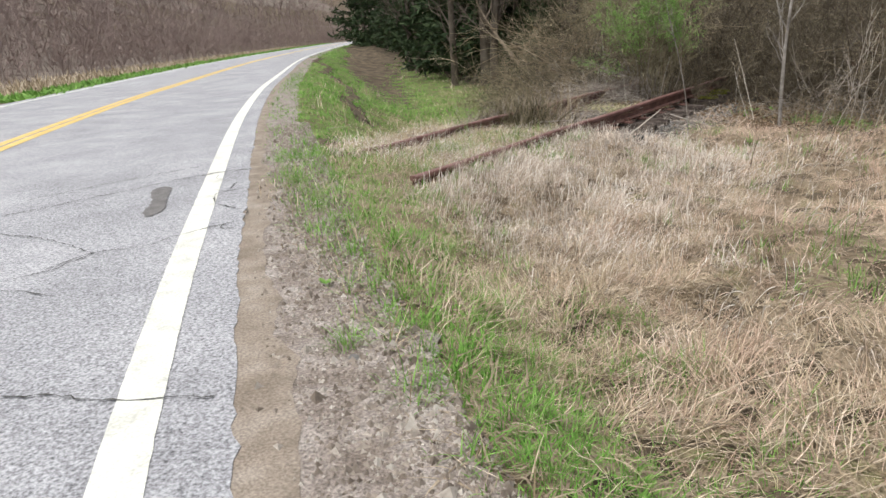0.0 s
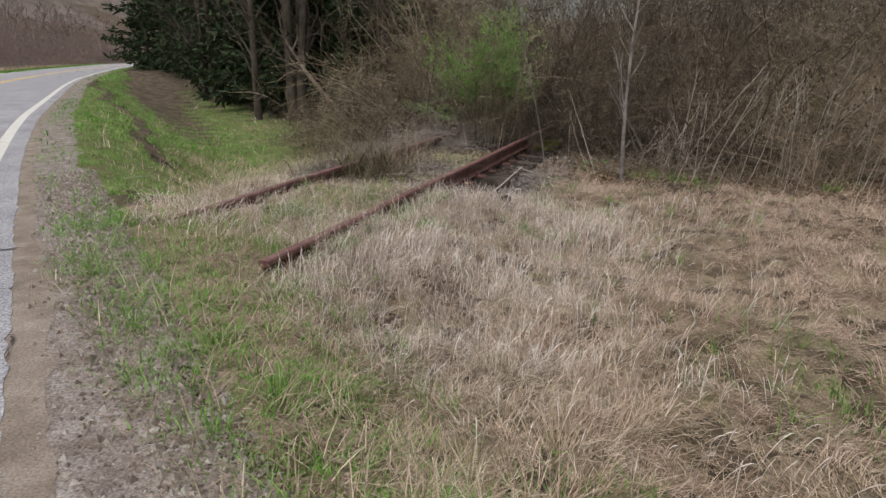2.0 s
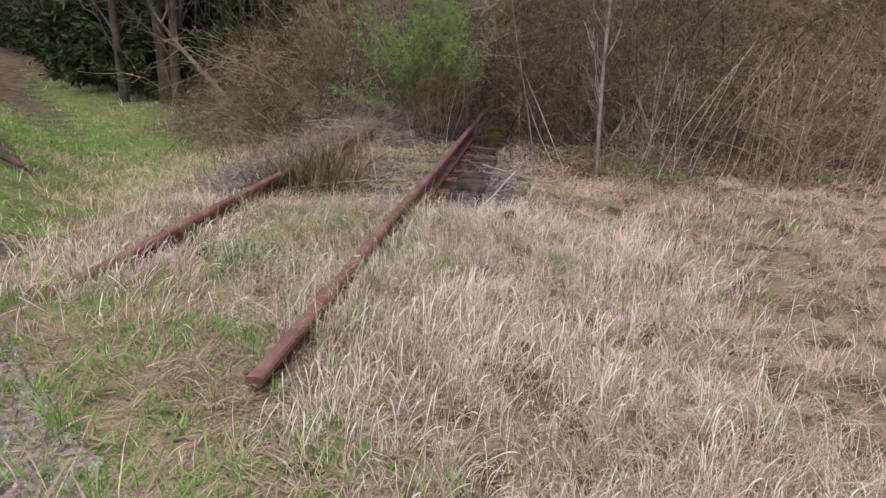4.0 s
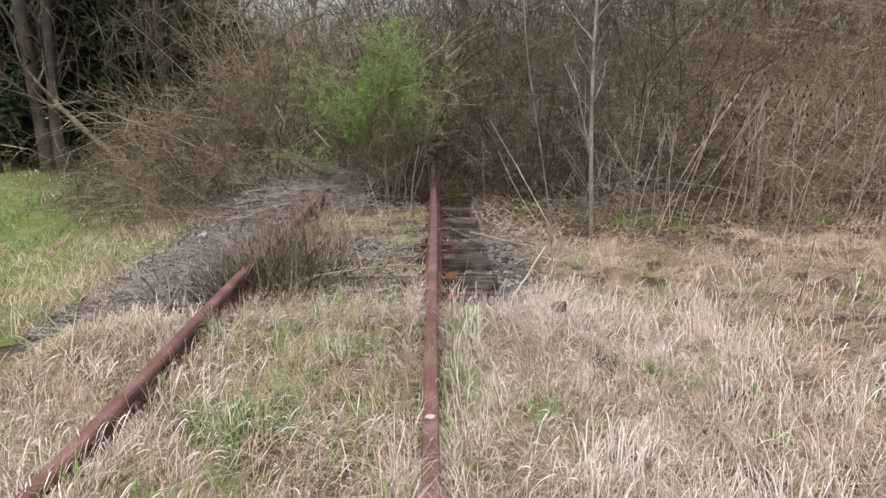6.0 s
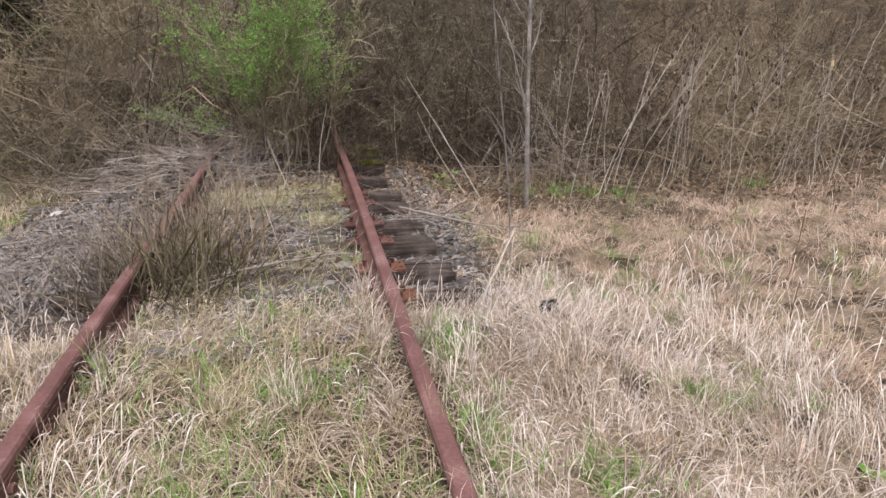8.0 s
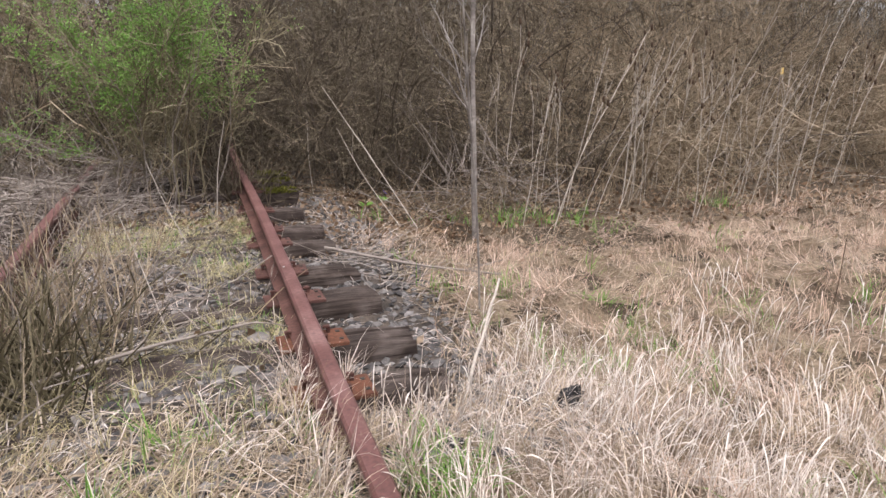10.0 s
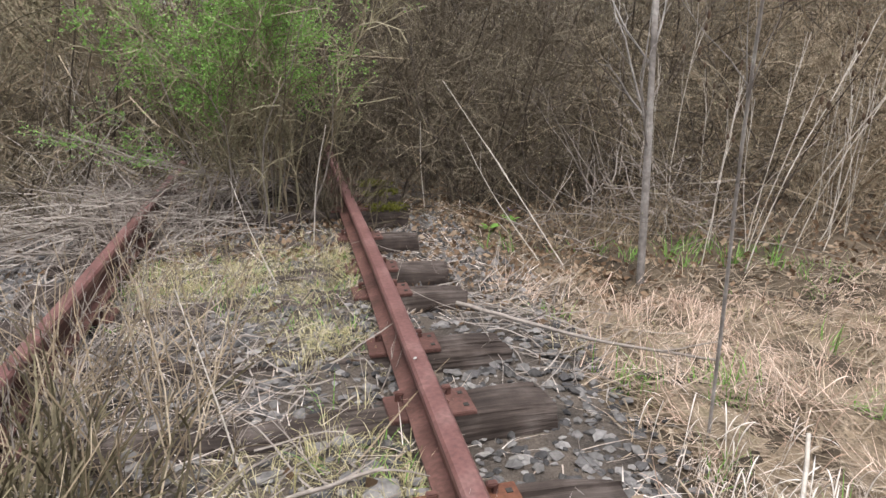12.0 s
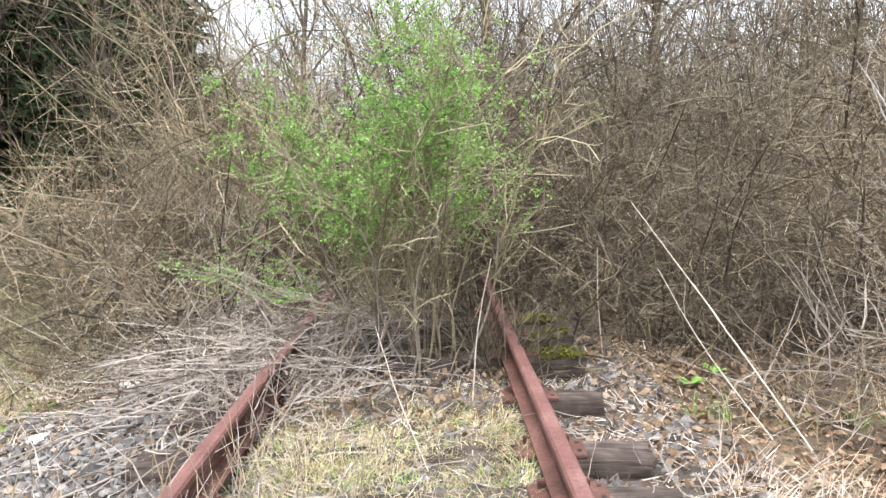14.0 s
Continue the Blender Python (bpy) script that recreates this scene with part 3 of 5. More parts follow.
rng = np.random.default_rng(11)
xy = scatter(rng, 12000, -3.1, 2.0, 3.4, 9.0)
side = xy[:, 0]
keep = (side > -1.3 - 1.4 * sstep(3.3, 4.8, xy[:, 1]) + 0.25 * bumps(xy[:, 0] * 2, xy[:, 1] * 2)) & (side < 1.75 + 0.2 * bumps(xy[:, 0] * 2, xy[:, 1] * 2))
keep &= ~((np.abs(side) < 0.7) & (bumps(xy[:, 0] * 1.7, xy[:, 1] * 1.7) > 0.45))
xy = xy[keep]
far_off = (xy[:, 0] < -1.2) | (xy[:, 1] > 7.0)
v, t = pebbles(rng, lay(xy[~far_off], 0.008), rng.gamma(4, 0.0038, (~far_off).sum()) + 0.005)
stuff("ballast", mesh_of("ballast", v, None, t, M_STONE), "loose grey crushed stone ballast round the ties", "ballast")
v, t = pebbles(rng, lay(xy[far_off], 0.004), rng.gamma(4, 0.0044, far_off.sum()) + 0.006, 1.0, True)
stuff("ballast", mesh_of("ballast_shoulder", v, None, t, M_STONE), "grey stone chippings spilled on the track's shoulder", "ballast")


xy = scatter(rng, 5200, -2.9, -0.85, 4.8, 9.2)
xy = xy[rng.uniform(0, 1, len(xy)) < 0.35 + 0.65 * sstep(-0.2, 0.2, bumps(xy[:, 0] * 3, xy[:, 1] * 3))]
v, t = pebbles(rng, lay(xy, 0.014), rng.gamma(4, 0.0046, len(xy)) + 0.006, 0.8)
stuff("ballast", mesh_of("ballast_slope", v, None, t, M_STONE), "coarse grey stones on the slope beside the rail", "ballast")


def chip(x, y, size, seed):
    r = np.random.default_rng(seed)
    holder = thing("pale_chip", "pale fleck of dried lichen on the rusty rail", "fleck", at=pose(x, y, 0.15))
    v, t = pebbles(r, np.zeros((1, 3)), np.array([size]), 0.35)
    piece("fleck", mesh_of("fleck", v, None, t, M_ROCK), holder)


chip(0.75, 2.0, 0.022, 1)
chip(0.742, 5.44, 0.012, 2)


# the wooded hillside across the road
hs = np.arange(0, len(COARSE), 6)
hl = -np.geomspace(17, 420, 26)
grid = COARSE[hs][:, None] + CNOR[hs][:, None] * hl[None, :, None]
flat = grid.reshape(-1, 2)
hz = ground_z(flat[:, 0], flat[:, 1]) + 0.12
w = len(hl)
hi = (np.arange(len(hs) - 1)[:, None] * w + np.arange(w - 1)[None]).ravel()
tagged(new("hillside", mesh_of("hillside", np.c_[flat, hz], np.stack([hi, hi + w, hi + w + 1, hi + 1], 1), None, M_HILL, True)), "brown leaf-covered floor of the wooded hillside", "hillside", "", "structure")


# ---- grass ----
rng = np.random.default_rng(21)


def cloud(n, x0, x1, y0, y1, want):
    """Random places in a field, kept by chance where want(x, y, lateral) is high."""
    xy = scatter(rng, n, x0, x1, y0, y1)
    p = want(xy[:, 0], xy[:, 1], lateral(xy))
    return xy[rng.uniform(0, 1, n) < p]


def gully(x, y):
    """Distance from the washed-out line of the roadside ditch."""
    d = (0.9 * x + y - 1.76) / 1.345 + 0.25 * np.sin(0.7 * x) + 0.1 * np.sin(2.3 * x)
    return np.where((x < -5.4) & (x > -30), d, 9.0)


def tufts(name, label, mat, xy, count, length, width, lean, curl, seed, size=0.03, k=3, lift=-0.01, wind=0.5, swirl=0.0, loft=0.0):
    """Clumps of blades that spread from their middles; each clump leans its own way."""
    r = np.random.default_rng(seed)
    xy = xy[np.abs(gully(xy[:, 0], xy[:, 1])) > 0.15]
    m = len(xy)
    own = np.repeat(swirl * 5 * bumps(xy[:, 0] * 1.9, xy[:, 1] * 1.9 + 5) + (1 - swirl) * r.uniform(0, 6.283, m) + r.normal(0, 0.35, m), count)
    big = np.repeat(r.uniform(0.5, 1.4, m) * np.clip(1 + 0.5 * bumps(xy[:, 0] * 2.6 + 4, xy[:, 1] * 2.6), 0.72, 1.6), count)
    n = m * count
    a = r.uniform(0, 6.283, n)
    h = np.stack([np.cos(a), np.sin(a)], 1) * (1 - wind) + np.stack([np.cos(own), np.sin(own)], 1) * wind
    yaw = np.arctan2(h[:, 1], h[:, 0]) + r.normal(0, 0.3, n)
    at = np.repeat(xy, count, 0) + np.stack([np.cos(a), np.sin(a)], 1) * np.abs(r.normal(0, size, n))[:, None]
    L = length * big * r.uniform(0.4, 1.25, n)
    v, q, t = ribbons(r, lay(at, lift) + np.c_[np.zeros((n, 2)), loft * r.uniform(0, 1, n) ** 1.5], yaw, np.abs(r.normal(lean[0], lean[1], n)), L, width * r.uniform(0.6, 1.4, n), r.normal(curl[0], curl[1], n), k)
    return stuff(name, mesh_of(name, v, q, t, mat), label, "grass")


def on_bed(x, y):
    """The bare stone bed of the track."""
    return sstep(3.6, 4.6, y) * sstep(-3.0, -2.2, x) * (1 - sstep(1.42, 1.78, x + 0.15 * bumps(x * 3, y * 3)))


def inland(x, l):
    """Offset from the road, shifted so that the grass begins at 1 all along the shoulder."""
    return l + 0.53 - 0.037 * np.clip(x + 3, 0, 3) - 0.115 * np.clip(x, 0, 4)


def patch(x, y, f, s, lo=-0.2, hi=0.3):
    return sstep(lo, hi, bumps(x * f + s, y * f - s))


def tanness(x, y):
    return sstep(1.9, 3.2, x + 0.45 * (y - 3.5) * (y > 3.5) + 0.8 * bumps(x * 0.9, y * 0.9 + 4))


def whiteness(x, y, l):
    return sstep(0.7, 1.1, x) * (1 - sstep(2.6, 3.6, x + 0.6 * bumps(x, y))) * (1 - sstep(4.2, 5.0, y)) * sstep(-1.0, 0.0, y)


def straw_mat():
    """The felted old straw that covers the field's soil."""
    xs, ys = np.arange(-1.4, 10.0, 0.1), np.arange(-5.2, 8.0, 0.1)
    gx, gy = np.meshgrid(xs, ys)
    w = len(xs)
    l = lateral(np.stack([gx.ravel(), gy.ravel()], 1)).reshape(gx.shape)
    z = ground_z(gx, gy, l) + 0.006 + 0.01 * bumps(gx * 7, gy * 7)
    keep = (l > 0.95 + 0.15 * bumps(gx * 3, gy * 3)) & ((gx > 0.9) | (l < 2.3)) & (on_bed(gx, gy) < 0.3) & (gy < 6.6 + 0.5 * bumps(gx * 2, gy))
    i = np.arange(len(ys) - 1)[:, None] * w + np.arange(w - 1)[None]
    q = np.stack([i, i + 1, i + 1 + w, i + w], -1)[keep[:-1, :-1]]
    tagged(new("straw_mat", mesh_of("straw_mat", np.stack([gx, gy, z], -1), q, None, M_MAT, True)), "felted brown old straw over the field's soil", "ground cover", "", "structure")


straw_mat()


def turf():
    """Short turf on the bank and the low ground along the road, parted by the ditch."""
    ks = np.where((COARSE[:, 0] < -1.2) & (COARSE[:, 0] > -70) & (COARSE[:, 1] < 80))[0]
    ks = np.linspace(ks[0], ks[-1], len(ks) * 3)
    k0 = np.minimum(ks.astype(int), len(COARSE) - 2)
    f = (ks - k0)[:, None]
    mid, nor = COARSE[k0] * (1 - f) + COARSE[k0 + 1] * f, CNOR[k0] * (1 - f) + CNOR[k0 + 1] * f
    ls = np.arange(0.62, 9.0, 0.22)
    g = mid[:, None] + nor[:, None] * ls[None, :, None]
    x, y = g[..., 0], g[..., 1]
    z = ground_z(x, y) + 0.009 + 0.008 * bumps(x * 4, y * 4)
    w = len(ls)
    i = np.arange(len(ks) - 1)[:, None] * w + np.arange(w - 1)[None]
    keep = (np.abs(gully(x, y)) > 0.24) & (on_bed(x, y) < 0.2) & (x < -1.9 - 0.25 * np.clip(y - 2, 0, 4)) & (y < 14 + 0.9 * np.clip(-x - 4, 0, 99))
    q = np.stack([i, i + 1, i + 1 + w, i + w], -1)[keep[:-1, :-1]]
    tagged(new("turf", mesh_of("turf", np.stack([x, y, z], -1), q, None, M_LAWN, True)), "short green and brown turf on the roadside bank", "ground cover", "", "structure")


turf()
# a flat thatch of old straw under the standing grass
a = cloud(44000, 1.2, 9.5, -4.8, 7.2, lambda x, y, l: sstep(1.5, 2.1, l) * (1 - on_bed(x, y)))
tufts("thatch", "flattened grey-brown old straw covering the soil", M_THATCH, a, 1, 0.22, 0.0085, (1.45, 0.1), (0.1, 0.15), 53, 0.05, k=2, lift=0.014)
a = cloud(9000, -1.6, 1.4, -0.5, 4.3, lambda x, y, l: sstep(1.3, 2.0, l) * (1 - on_bed(x, y)))
tufts("thatch", "flattened old straw between the rails", M_THATCH, a, 1, 0.18, 0.0085, (1.45, 0.1), (0.1, 0.15), 54, 0.05, k=2, lift=0.012)
# dead grass round the rails
a = cloud(8600, -1.7, 3.4, -2.6, 4.7, lambda x, y, l: sstep(1.0, 1.8, l) * (1 - on_bed(x, y)) * (1 - 0.8 * whiteness(x, y, l)) * (0.4 + 0.6 * patch(x, y, 4.2, 2, -0.35, 0.1)))
tufts("dry_grass", "pale dead grass lying matted beside the rails", M_STRAW, a, 8, 0.19, 0.0036, (1.05, 0.4), (1.2, 0.9), 31, 0.05, wind=0.8, swirl=0.65, loft=0.03)
a = cloud(5200, 0.8, 3.8, -1.0, 5.0, lambda x, y, l: sstep(1.5, 2.0, l) * whiteness(x, y, l) * (1 - on_bed(x, y)))
tufts("bleached_grass", "bleached whitish dead grass with curled seed tips", M_BLEACHED, a, 8, 0.2, 0.0036, (0.6, 0.38), (2.0, 0.8), 41, 0.05, wind=0.72, swirl=0.5)
a = cloud(6000, 0.6, 9.5, -5.0, 8.3, lambda x, y, l: sstep(1.3, 2.1, l) * (1 - 0.75 * tanness(x, y)) * (1 - on_bed(x, y)) * sstep(1.0, 1.8, x) * (0.35 + 0.65 * patch(x, y, 4.2, 7, -0.35, 0.1)))
tufts("dry_grass", "straw-coloured dead grass in the field", M_STRAW, a, 8, 0.21, 0.0036, (1.25, 0.3), (0.55, 0.8), 42, 0.07, wind=0.85, swirl=0.75, loft=0.07)
a = cloud(9400, 1.4, 10.5, -5.0, 8.6, lambda x, y, l: sstep(1.5, 2.2, l) * (0.12 + 0.88 * tanness(x, y)) * (1 - on_bed(x, y)) * (1 - sstep(6.5, 7.2, y + 0.3 * bumps(x, y))) * (0.35 + 0.65 * patch(x, y, 3.8, 5, -0.35, 0.1)))
tufts("tan_grass", "thick matted tan dead grass covering the field", M_TAN, a, 8, 0.22, 0.0036, (1.25, 0.3), (0.55, 0.8), 32, 0.07, wind=0.85, swirl=0.75, loft=0.07)
a = cloud(4000, 2.8, 6.4, -4.8, -0.9, lambda x, y, l: sstep(0.95, 1.2, l) * (1 - sstep(2.2, 3.1, l + 0.4 * bumps(x * 1.5, y * 1.5))) * (0.08 + 0.92 * patch(x, y, 2.2, 3, -0.15, 0.2)))
tufts("green_grass", "clumps of fresh green grass spreading from the verge", M_GREEN, a, 10, 0.11, 0.005, (0.6, 0.4), (0.9, 0.6), 56, 0.045)
a = cloud(8000, -0.5, 6.2, -5.0, 0.6, lambda x, y, l: sstep(0.9, 1.1, inland(x, l)) * (1 - sstep(2.2, 2.8, l)))
tufts("thatch", "flattened straw under the verge grass", M_THATCH, a, 2, 0.16, 0.007, (1.45, 0.1), (0.1, 0.3), 57, 0.06, k=2, lift=0.016)
a = cloud(4200, 2.4, 6.2, -4.5, 0.8, lambda x, y, l: sstep(1.2, 1.7, l) * (1 - sstep(3.6, 4.6, l)) * (0.4 + 0.6 * patch(x, y, 4.2, 3, -0.3, 0.15)))
tufts("dry_grass", "fine matted dead grass near the road", M_STRAW, a, 9, 0.17, 0.0042, (1.25, 0.3), (0.5, 0.8), 49, 0.06, wind=0.75, swirl=0.75, loft=0.06)
# the rest of the field, past where the walk comes near
a = cloud(4200, 5.0, 34, -26, 8.5, lambda x, y, l: sstep(2.2, 3.0, l) * np.maximum(sstep(9.0, 10.0, x), 1 - sstep(-5.2, -4.6, y)))
tufts("tan_grass", "tan dead grass over the rest of the field", M_TAN, a, 4, 0.3, 0.05, (1.1, 0.3), (0.5, 0.5), 58, 0.15, k=2)
a = cloud(2600, 5.0, 34, -30, -4, lambda x, y, l: sstep(0.9, 1.2, l) * (1 - sstep(2.2, 3.2, l)))
tufts("green_grass", "green verge grass along the road behind", M_GREEN, a, 6, 0.18, 0.03, (0.6, 0.3), (0.5, 0.4), 59, 0.1, k=2)
# low ground on the far side of the track
a = cloud(7200, -14, -1.0, 0.5, 19, lambda x, y, l: sstep(1.0, 1.8, l) * (1 - on_bed(x, y)) * (0.45 + 0.55 * patch(x, y, 0.8, 2)) * (1 - 0.7 * sstep(3.0, 6.0, -x)))
tufts("dry_grass", "pale dead grass on the low ground beside the track", M_STRAW, a, 6, 0.24, 0.011, (0.9, 0.4), (0.8, 0.5), 33, 0.06, k=2)
a = cloud(7000, -15, -2.6, 3, 24, lambda x, y, l: sstep(2.5, 4.5, l) * (1 - on_bed(x, y)) * (0.2 + 0.8 * patch(x, y, 0.7, 5, -0.35, 0.1)) * (1 - sstep(0, 3, y - 13 - 0.62 * np.clip(-x - 4, 0, 40))))
tufts("green_grass", "soft green grass on the low ground", M_GREEN, a, 7, 0.075, 0.013, (0.85, 0.4), (0.7, 0.4), 43, 0.07, k=2)
a = cloud(1500, -8.0, -2.3, 3.0, 11, lambda x, y, l: sstep(2.0, 3.0, l) * (1 - on_bed(x, y)) * patch(x, y, 0.9, 1, -0.2, 0.2))
tufts("green_grass", "green grass below the stone shoulder of the track", M_GREEN, a, 7, 0.08, 0.011, (0.85, 0.4), (0.7, 0.4), 73, 0.07, k=2)
a = cloud(2400, -7.0, -2.1, 5.0, 11.0, lambda x, y, l: sstep(2.0, 3.0, l) * (1 - on_bed(x, y)) * (0.3 + 0.7 * patch(x, y, 1.1, 8, -0.2, 0.2)))
tufts("dry_grass", "matted pale straw below the track's shoulder", M_STRAW, a, 7, 0.26, 0.008, (1.1, 0.35), (0.9, 0.6), 75, 0.07, k=2, wind=0.8, swirl=0.6)
# grass leaning over the rails' sides
for side in (-0.755, 0.755):
    a = cloud(620, side - 0.17, side + 0.17, 0.9, 4.6, lambda x, y, l: (np.abs(x - side) > 0.07) * (0.12 + 0.88 * patch(x * 0.3, y, 2.4, 5 + side, -0.15, 0.2)))
    tufts("dry_grass", "dead grass leaning over the rail's foot", M_BLEACHED, a, 9, 0.28 if side > 0 else 0.18, 0.0048, (0.45, 0.35), (1.7, 0.8), 60, 0.03, wind=0.55)
# large tussocks, each combed its own way
a = cloud(420, 0.95, 9.0, -3.5, 7.0, lambda x, y, l: sstep(1.7, 2.3, l) * (1 - on_bed(x, y)) * (1 - 0.85 * tanness(x, y)))
tufts("grass_tussocks", "large combed tussocks of bleached dead grass", M_BLEACHED, a, 46, 0.24, 0.0037, (0.85, 0.35), (1.9, 0.7), 61, 0.07, wind=0.8, swirl=0.3)
a = cloud(520, 1.6, 9.0, -3.5, 7.0, lambda x, y, l: sstep(1.7, 2.3, l) * (1 - on_bed(x, y)) * (0.1 + 0.9 * tanness(x, y)))
tufts("grass_tussocks", "large flattened tussocks of tan dead grass", M_TAN, a, 46, 0.27, 0.0038, (0.95, 0.3), (1.7, 0.7), 62, 0.08, wind=0.85, swirl=0.3)
a = cloud(100, -1.6, 0.66, 0.9, 4.2, lambda x, y, l: sstep(1.2, 1.8, l) * (np.abs(x + 0.755) > 0.12))
tufts("grass_tussocks", "bleached tussocks of dead grass between the rails", M_BLEACHED, a, 44, 0.2, 0.0036, (0.8, 0.35), (2.0, 0.7), 63, 0.06, wind=0.78)
# dense single clumps of green along the verge
a = np.concatenate([cloud(150, -1.0, 6.0, -4.6, 0.6, lambda x, y, l: sstep(1.0, 1.15, inland(x, l)) * (1 - sstep(1.5, 2.0, l))), np.array([(2.61, -2.04), (2.79, -1.66), (3.19, -2.43), (3.06, -1.71), (3.32, -2.08), (2.75, -2.61)])])
tufts("green_clumps", "dense fresh green clumps of grass on the verge", M_GREEN, a, 75, 0.14, 0.0042, (0.5, 0.32), (0.8, 0.5), 74, 0.055, wind=0.25)
# seed stems with drooping pale plumes
def plumes(name, label, mat, xy, count, length, seed, lean=(0.35, 0.25), curl=(1.1, 0.5), size=0.06, fat=0.0052):
    r = np.random.default_rng(seed)
    m = len(xy)
    own = np.repeat(4 * bumps(xy[:, 0] * 1.5, xy[:, 1] * 1.5 + 2), count) + r.normal(0, 0.7, m * count)
    n = m * count
    p = lay(np.repeat(xy, count, 0) + r.normal(0, size, (n, 2)), -0.01)
    h = np.stack([np.cos(own), np.sin(own), np.zeros(n)], 1)
    side = np.stack([-np.sin(own), np.cos(own), r.normal(0, 0.4, n)], 1)
    L, a, c = length * r.uniform(0.5, 1.2, n), np.abs(r.normal(lean[0], lean[1], n)), np.clip(r.normal(curl[0], curl[1], n), 0.2, 3)
    wide = (0.0028, 0.0028, 0.003, 0.0045, fat, fat * 0.9, 0.0006)
    bend = (0.05, 0.1, 0.15, 0.2, 0.3, 0.3)
    rows = []
    for i, w in enumerate(wide):
        rows += [p - side * w * 0.5, p + side * w * 0.5]
        if i < 6:
            p = p + (L * (0.24 if i < 3 else 0.1))[:, None] * (h * np.sin(a)[:, None] + np.array([0, 0, 1.0]) * np.cos(a)[:, None])
            a = a + c * bend[i]
    v = np.stack(rows, 1).reshape(-1, 3)
    q = ((np.arange(n) * 14)[:, None, None] + np.array([[2 * i, 2 * i + 1, 2 * i + 3, 2 * i + 2] for i in range(6)])[None]).reshape(-1, 4)
    return stuff(name, mesh_of(name, v, q, None, mat), label, "grass")


a = cloud(2600, 0.85, 4.2, -1.0, 5.2, lambda x, y, l: sstep(1.6, 2.2, l) * (1 - on_bed(x, y)) * np.maximum(whiteness(x, y, l), 0.25) * (0.3 + 0.7 * patch(x, y, 1.6, 3)))
plumes("seed_plumes", "pale drooping seed plumes over the dead grass", M_PLUME, a, 3, 0.23, 34)
a = cloud(1500, -1.6, 0.68, 0.8, 4.4, lambda x, y, l: sstep(1.2, 1.8, l) * (0.3 + 0.7 * patch(x, y, 2.0, 7)))
plumes("seed_plumes", "pale drooping seed plumes between the rails", M_PLUME, a, 2, 0.18, 66, (0.6, 0.35))
a = cloud(1500, 2.0, 7.5, -3.0, 7.4, lambda x, y, l: sstep(1.8, 2.4, l) * (1 - on_bed(x, y)) * patch(x, y, 1.2, 3))
plumes("seed_plumes", "pale seed plumes scattered over the tan field", M_TAN, a, 2, 0.26, 67, (0.6, 0.3))
# short green growth that carpets the verge
a = cloud(13000, -1.5, 6.5, -6.0, 1.2, lambda x, y, l: sstep(0.92, 1.15, inland(x, l) + 0.12 * bumps(x * 2.2, y * 2.2)) * (1 - sstep(1.6, 2.3, l + 0.4 * bumps(x * 1.3, y * 1.3))))
tufts("green_grass", "short green grass carpeting the verge", M_GREEN, a, 6, 0.085, 0.009, (0.9, 0.35), (0.5, 0.4), 64, 0.05, k=2)
a = cloud(9500, -16, -0.8, -1, 18, lambda x, y, l: sstep(0.92, 1.1, inland(x, l)) * (1 - sstep(1.4 + 0.45 * np.clip(-x - 4, 0, 9), 2.4 + 0.6 * np.clip(-x - 4, 0, 9), l + 0.6 * bumps(x * 0.8, y * 0.8))))
tufts("green_grass", "short green grass carpeting the ditch bank", M_GREEN, a, 4, 0.085, 0.02, (1.0, 0.3), (0.4, 0.4), 65, 0.08, k=2)
# green growth by the road
a = cloud(8200, -1.5, 6.5, -6.0, 1.2, lambda x, y, l: sstep(0.92, 1.15, inland(x, l) + 0.12 * bumps(x * 2.2, y * 2.2)) * (1 - sstep(1.6, 2.6, l + 0.5 * bumps(x * 1.3, y * 1.3))) * (0.35 + 0.65 * patch(x, y, 2.6, 1, -0.2, 0.15)))
tufts("green_grass", "fresh green grass tufts along the road's edge", M_GREEN, a, 10, 0.115, 0.0055, (0.6, 0.4), (0.9, 0.5), 35, 0.04)
a = cloud(4000, -1.5, 6.5, -6.0, 1.2, lambda x, y, l: sstep(0.85, 1.15, inland(x, l) + 0.2 * bumps(x * 2.2 + 5, y * 2.2)) * (1 - sstep(2.2, 2.6, l)) * (0.35 + 0.65 * patch(x, y, 1.8, 12, -0.1, 0.3)))
tufts("dry_grass", "dead straw among the roadside grass", M_STRAW, a, 6, 0.17, 0.006, (1.1, 0.4), (0.6, 0.5), 44, 0.05)
a = cloud(7000, -15, -0.8, -1, 13, lambda x, y, l: sstep(0.92, 1.1, inland(x, l)) * (1 - sstep(1.5 + 0.45 * np.clip(-x - 4, 0, 9), 2.5 + 0.6 * np.clip(-x - 4, 0, 9), l + 0.6 * bumps(x * 0.8, y * 0.8))))
tufts("green_grass", "fresh green grass on the verge and ditch bank", M_GREEN, a, 7, 0.09, 0.011, (0.7, 0.35), (0.9, 0.4), 36, 0.05, k=2)


def roadside(n, s0, s1, l0, l1):
    """Places between two offsets from the edge line, from s0 to s1 along the road's far stretch."""
    k = rng.integers(s0, s1, n)
    return COARSE[k] + CNOR[k] * rng.uniform(l0, l1, n)[:, None] + rng.normal(0, 0.4, (n, 2))


